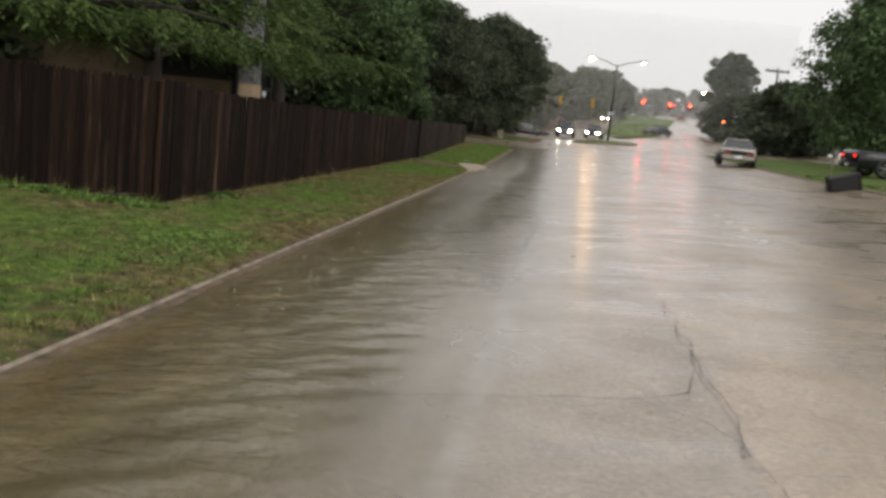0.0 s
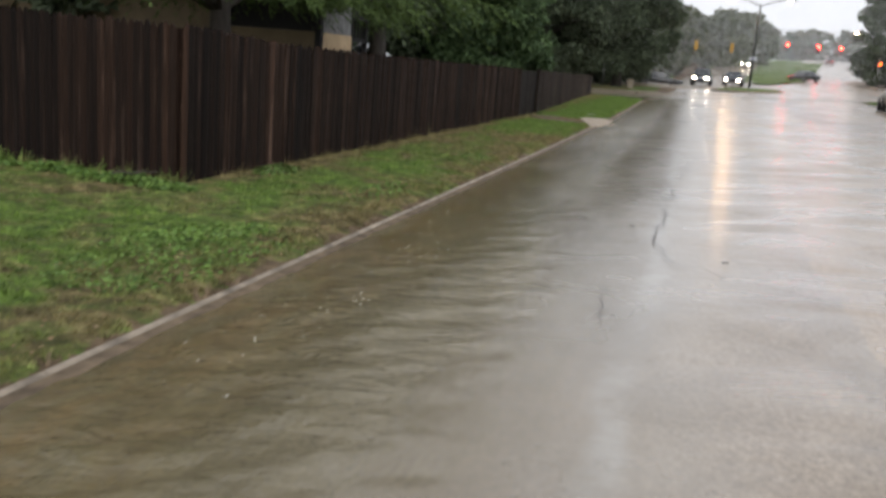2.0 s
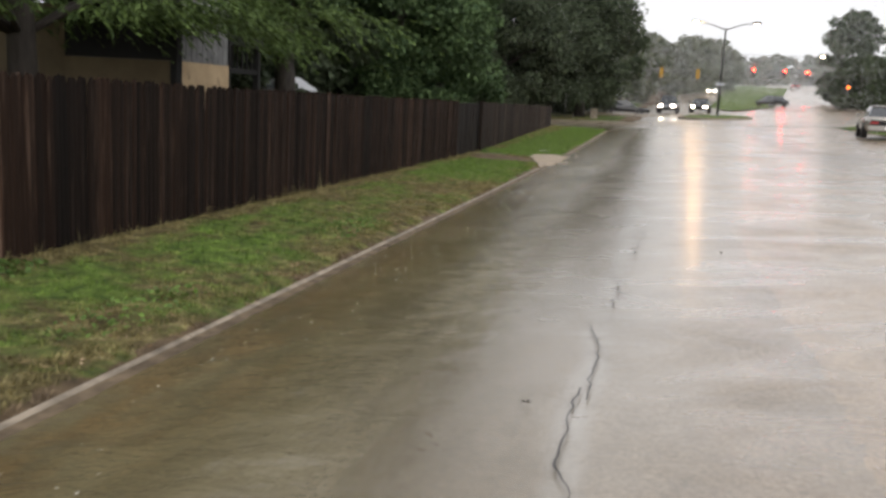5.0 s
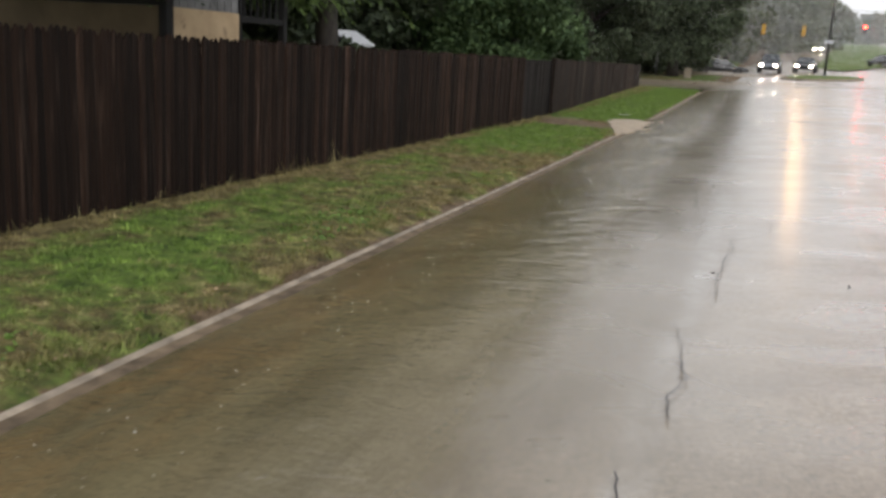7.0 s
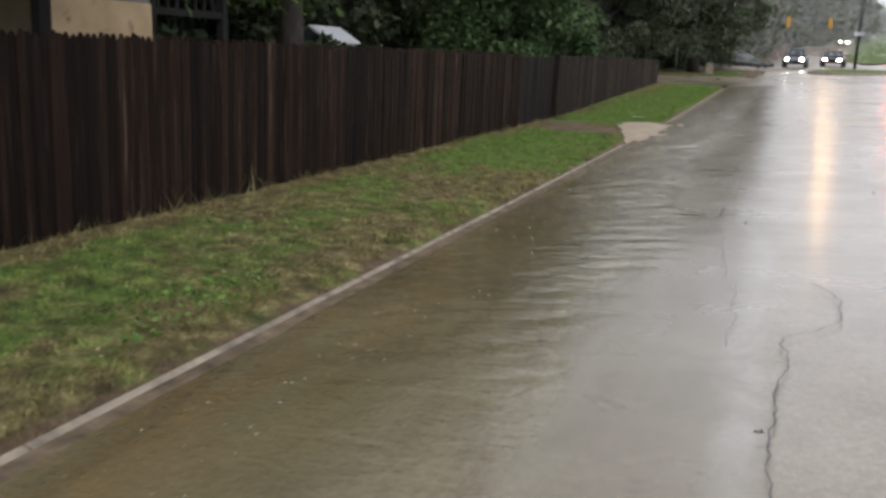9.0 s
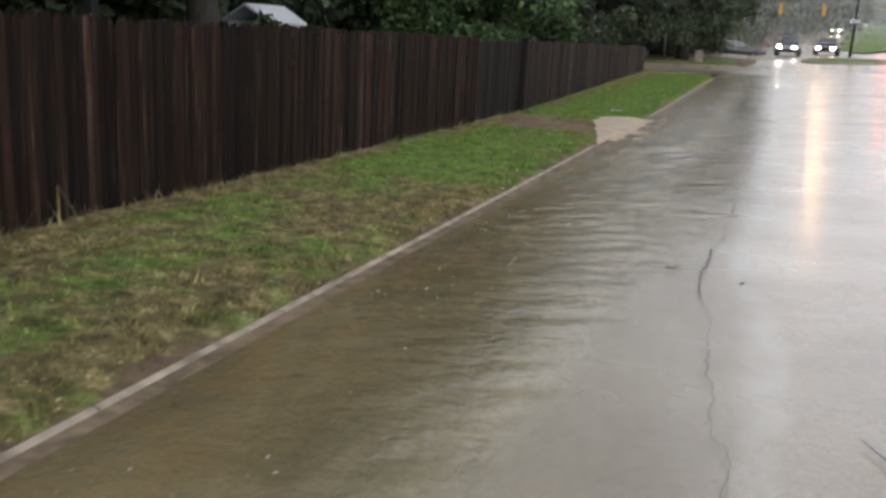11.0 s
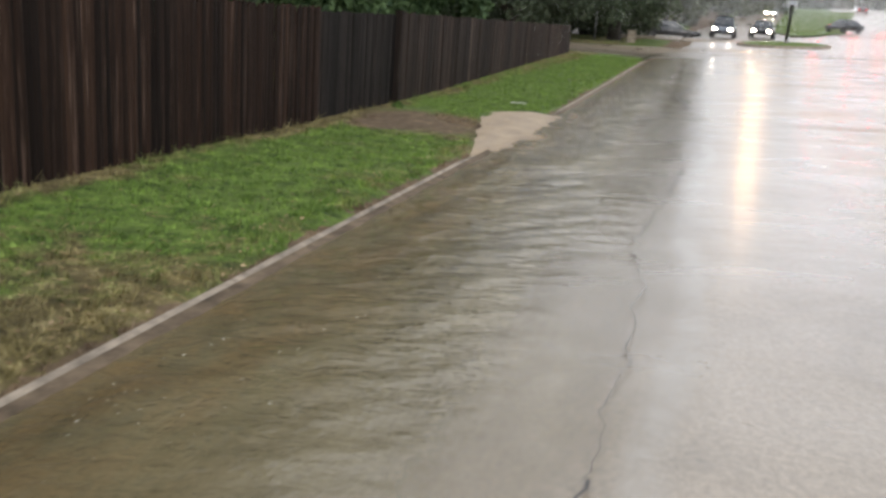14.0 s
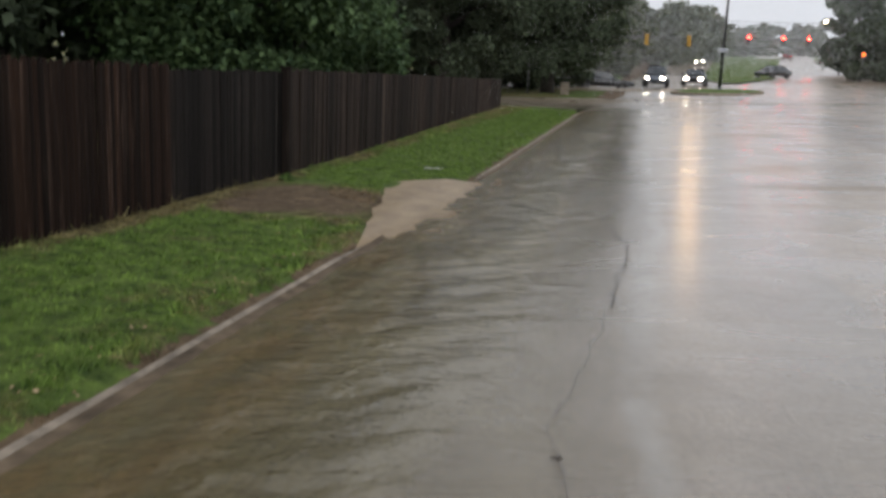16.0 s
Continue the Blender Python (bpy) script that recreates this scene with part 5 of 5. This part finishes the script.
blades("grass_edge", scatter(15000, -3.2, -2.83, 2.5, 30, 15, lambda x, y: noise.noise((x * 3, y * 1.6, 21)) > 0.02), 0.035, 0.085, 0.012, 16, BLADE, "uneven grass tufts leaning over the kerb")
blades("grass_tufts", scatter(60000, -10.0, -2.95, 2.5, 31, 17, lambda x, y: (x > -5.3 or y < 11.4) and noise.noise((x * 2.7, y * 2.7, 25)) > 0.18), 0.035, 0.085, 0.014, 18, BLADE, "longer tufts in the wet lawn")
blades("tall_grass", scatter(2600, -5.3, -5.15, 11.4, 60, 9, lambda x, y: noise.noise((x, y * 1.3, 4)) > -0.25), 0.05, 0.16, 0.010, 10, BLADE, "taller uncut grass at the fence foot")
blades("tall_grass", scatter(1500, -10.2, -5.2, 11.1, 11.4, 19), 0.06, 0.2, 0.014, 20, BLADE, "taller weeds at the side fence foot")

WEED = leaf_material("weed_leaves", (0.055, 0.105, 0.022), (0.17, 0.27, 0.06), 0.5)


def weeds(x, y, rx, ry, n, size, seed, label):
    rng = np.random.default_rng(seed)
    r, a = np.sqrt(rng.uniform(0, 1, n)), rng.uniform(0, 2 * np.pi, n)
    px, py = x + rx * r * np.cos(a), y + ry * r * np.sin(a)
    pz = np.array([lawn_z(u, w) for u, w in zip(px, py)]) + rng.uniform(0.01, 0.10, n) * (1.1 - r)
    d = np.column_stack([np.cos(a * 7), np.sin(a * 5), rng.uniform(-0.1, 0.6, n)])
    ln = size * rng.uniform(0.6, 1.3, n)
    v, f = leaf_mesh(np.column_stack([px, py, pz + 0.01]), d, ln, ln * 0.6, rng)
    ob = mesh_object("weed_patch", v, f, WEED)
    return tagged(ob, label, "weeds", "weeds in the verge", "stuff")


weeds(-3.55, 8.6, 0.6, 1.3, 1200, 0.04, 31, "bright green broadleaf weeds near the kerb")
weeds(-5.0, 13.2, 0.25, 0.5, 260, 0.06, 32, "green weeds at the fence foot")
weeds(-5.6, 11.1, 0.7, 0.25, 700, 0.08, 33, "overgrown weeds at the fence corner")
weeds(-6.6, 11.15, 0.6, 0.2, 420, 0.08, 40, "dark green weeds at the foot of the side fence")
weeds(-8.8, 11.15, 0.7, 0.2, 420, 0.08, 41, "dark green weeds at the foot of the side fence")
weeds(-7.6, 11.1, 0.5, 0.22, 420, 0.08, 34, "weeds at the foot of the side fence")
weeds(-3.4, 17.2, 0.35, 0.9, 220, 0.045, 35, "green weeds in the thin verge grass")
weeds(-3.4, 12.6, 0.3, 0.9, 220, 0.045, 36, "green weeds in the thin verge grass")
weeds(10.75, 33.5, 0.55, 2.0, 900, 0.11, 38, "long tufted grass over the far kerb")
weeds(10.9, 38.5, 0.5, 1.2, 420, 0.11, 39, "long tufted grass over the far kerb")
weeds(-5.05, 33.9, 0.12, 0.15, 90, 0.06, 37, "small weeds beside the gate post")

LITTER = leaf_material("fallen_leaf", (0.16, 0.10, 0.05), (0.42, 0.31, 0.19), 0.6)
STRAW = leaf_material("dry_straw", (0.13, 0.09, 0.04), (0.34, 0.255, 0.135), 0.6)


def litter(name, pts, zf, size, seed, label, mat=None):
    rng = np.random.default_rng(seed)
    n = len(pts)
    c = np.column_stack([pts, [zf(x, y) for x, y in pts]])
    d = np.column_stack([rng.normal(size=n), rng.normal(size=n), rng.normal(size=n) * 0.15])
    ln = size * rng.uniform(0.5, 1.4, n)
    v, f = leaf_mesh(c, d, ln, ln * 0.5, rng)
    return tagged(mesh_object(name, v, f, mat or LITTER), label, "leaves", kind="stuff")


litter("fallen_leaves", scatter(700, -3.25, -2.84, 3, 30, 41, lambda x, y: noise.noise((x * 2, y * 0.8, 8)) > -0.05), lambda x, y: lawn_z(x, y) + 0.02, 0.030, 42, "pale dead leaves along the kerb")
litter("fallen_leaves", scatter(300, -5.2, -3.2, 3, 58, 43), lambda x, y: lawn_z(x, y) + 0.04, 0.024, 44, "scattered dead leaves on the grass")
litter("floating_specks", scatter(420, -2.5, -1.75, 6, 24, 45, lambda x, y: noise.noise((x, y * 0.5, 31)) > -0.2), lambda x, y: road_z(x, y) + 0.042, 0.013, 46, "small pale bits drifting on the water", BUTTON)


def straw(name, pts, lift, size, seed, label):
    """Long thin dead blades lying about on the grass."""
    rng = np.random.default_rng(seed)
    n = len(pts)
    c = np.column_stack([pts, [lawn_z(x, y) + lift for x, y in pts]])
    c[:, 2] += rng.uniform(0, 0.02, n)
    a = rng.normal(0.5, 0.9, n)
    d = np.column_stack([np.cos(a), np.sin(a), rng.normal(size=n) * 0.22])
    ln = size * rng.uniform(0.5, 1.5, n)
    v, f = leaf_mesh(c, d, ln, 0.003 + 0.025 * ln, rng)
    return tagged(mesh_object(name, v, f, STRAW), label, "straw", kind="stuff")


straw("straw", scatter(2600, -5.2, -2.9, 6, 31, 71, lambda x, y: noise.noise((x * 1.3, y * 1.1, 17)) + 0.35 * (x + 3.6) > 0.10), 0.022, 0.07, 72, "pale dead blades lying in the verge grass")
straw("straw", scatter(1500, -5.2, -2.9, 19.5, 25.5, 73, lambda x, y: noise.noise((x * 1.3, y * 1.3, 27)) > -0.1), 0.024, 0.075, 74, "straw-coloured dead grass in the dry patch")


def twig(x, y, z, ln, turn, mat, label):
    rnd = random.Random(int(x * 100 + y))
    pts = [(ln * (k / 5 - 0.5), 0.06 * ln * math.sin(k * 1.7 + x), 0.008 + 0.03 * ln * (k % 2)) for k in range(6)]
    v, f = tube(pts, [q * min(1.0, 0.25 + 2 * ln) for q in (0.011, 0.013, 0.012, 0.010, 0.008, 0.004)], 6)
    v2, f2 = tube([pts[3], (pts[3][0] + 0.12 * ln, 0.16 * ln, 0.02)], [0.007, 0.003], 5)
    ob = mesh_object("twig", *join([(v, f), (v2, f2)]), mat)
    ob.matrix_basis = pose(x, y, z, 0, 0, turn)
    return tagged(ob, label, "twig", "debris on the street")


for x, y, ln, turn in ((-0.78, 21.5, 0.10, 10), (-0.33, 21.2, 0.05, 40), (0.33, 9.75, 0.06, 5), (-0.45, 11.3, 0.05, 0), (-0.6, 25.6, 0.05, 20), (0.9, 23.4, 0.07, 100), (0.75, 16.1, 0.06, 80), (-0.1, 16.3, 0.04, 0)):
    twig(x, y, road_z(x, y) + 0.02, ln, turn, BARK, "short dark wet twig on the road")
twig(-3.5, 36.2, lawn_z(-3.5, 36.2) + 0.05, 0.3, 15, BUTTON, "pale peeled branch lying on the verge")
twig(-5.55, 11.0, lawn_z(-5.5, 11.0) + 0.12, 0.5, 50, BARK, "dark broken branch at the fence corner")


# ---- fine rain streaks standing in for haze over the junction ----
def haze_rain_material():
    """Bright streaks that pass on the light behind them, veiling the distance as haze."""
    m = bpy.data.materials.new("haze_rain_streaks")
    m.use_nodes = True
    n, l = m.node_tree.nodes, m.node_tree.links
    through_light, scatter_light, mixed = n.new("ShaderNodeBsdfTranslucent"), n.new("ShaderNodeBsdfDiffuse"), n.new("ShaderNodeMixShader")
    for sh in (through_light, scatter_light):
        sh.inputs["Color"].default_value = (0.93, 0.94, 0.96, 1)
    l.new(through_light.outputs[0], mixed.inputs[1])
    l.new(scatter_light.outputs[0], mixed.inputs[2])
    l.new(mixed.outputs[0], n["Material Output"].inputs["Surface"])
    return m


HAZE_RAIN = haze_rain_material()


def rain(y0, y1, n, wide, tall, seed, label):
    """Thin streaks standing in for haze, growing with distance to suit the camera's view."""
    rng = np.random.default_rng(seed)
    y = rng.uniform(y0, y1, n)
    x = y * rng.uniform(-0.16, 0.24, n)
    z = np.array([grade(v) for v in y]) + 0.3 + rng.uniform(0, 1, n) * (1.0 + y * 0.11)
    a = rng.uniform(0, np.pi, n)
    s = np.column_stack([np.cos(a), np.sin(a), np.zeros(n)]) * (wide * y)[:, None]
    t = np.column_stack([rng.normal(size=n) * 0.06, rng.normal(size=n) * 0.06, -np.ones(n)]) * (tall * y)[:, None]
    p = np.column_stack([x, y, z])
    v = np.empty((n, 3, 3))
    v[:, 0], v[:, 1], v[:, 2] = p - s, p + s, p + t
    ob = mesh_object("rain", v.reshape(-1, 3).tolist(), np.arange(3 * n).reshape(n, 3).tolist(), HAZE_RAIN)
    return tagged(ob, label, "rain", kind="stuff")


rain(92, 320, 420000, 0.00009, 0.0007, 51, "fine rain streaks standing in for haze beyond the junction")
rain(48, 92, 16000, 0.00008, 0.0008, 52, "fine rain streaks standing in for haze before the junction")


# a few tall dry stalks against the fence
blades("dry_stalks", scatter(22, -5.2, -5.08, 19.0, 21.0, 61), 0.2, 0.5, 0.009, 62, BLADE, "tall dry weed stalks against the fence")
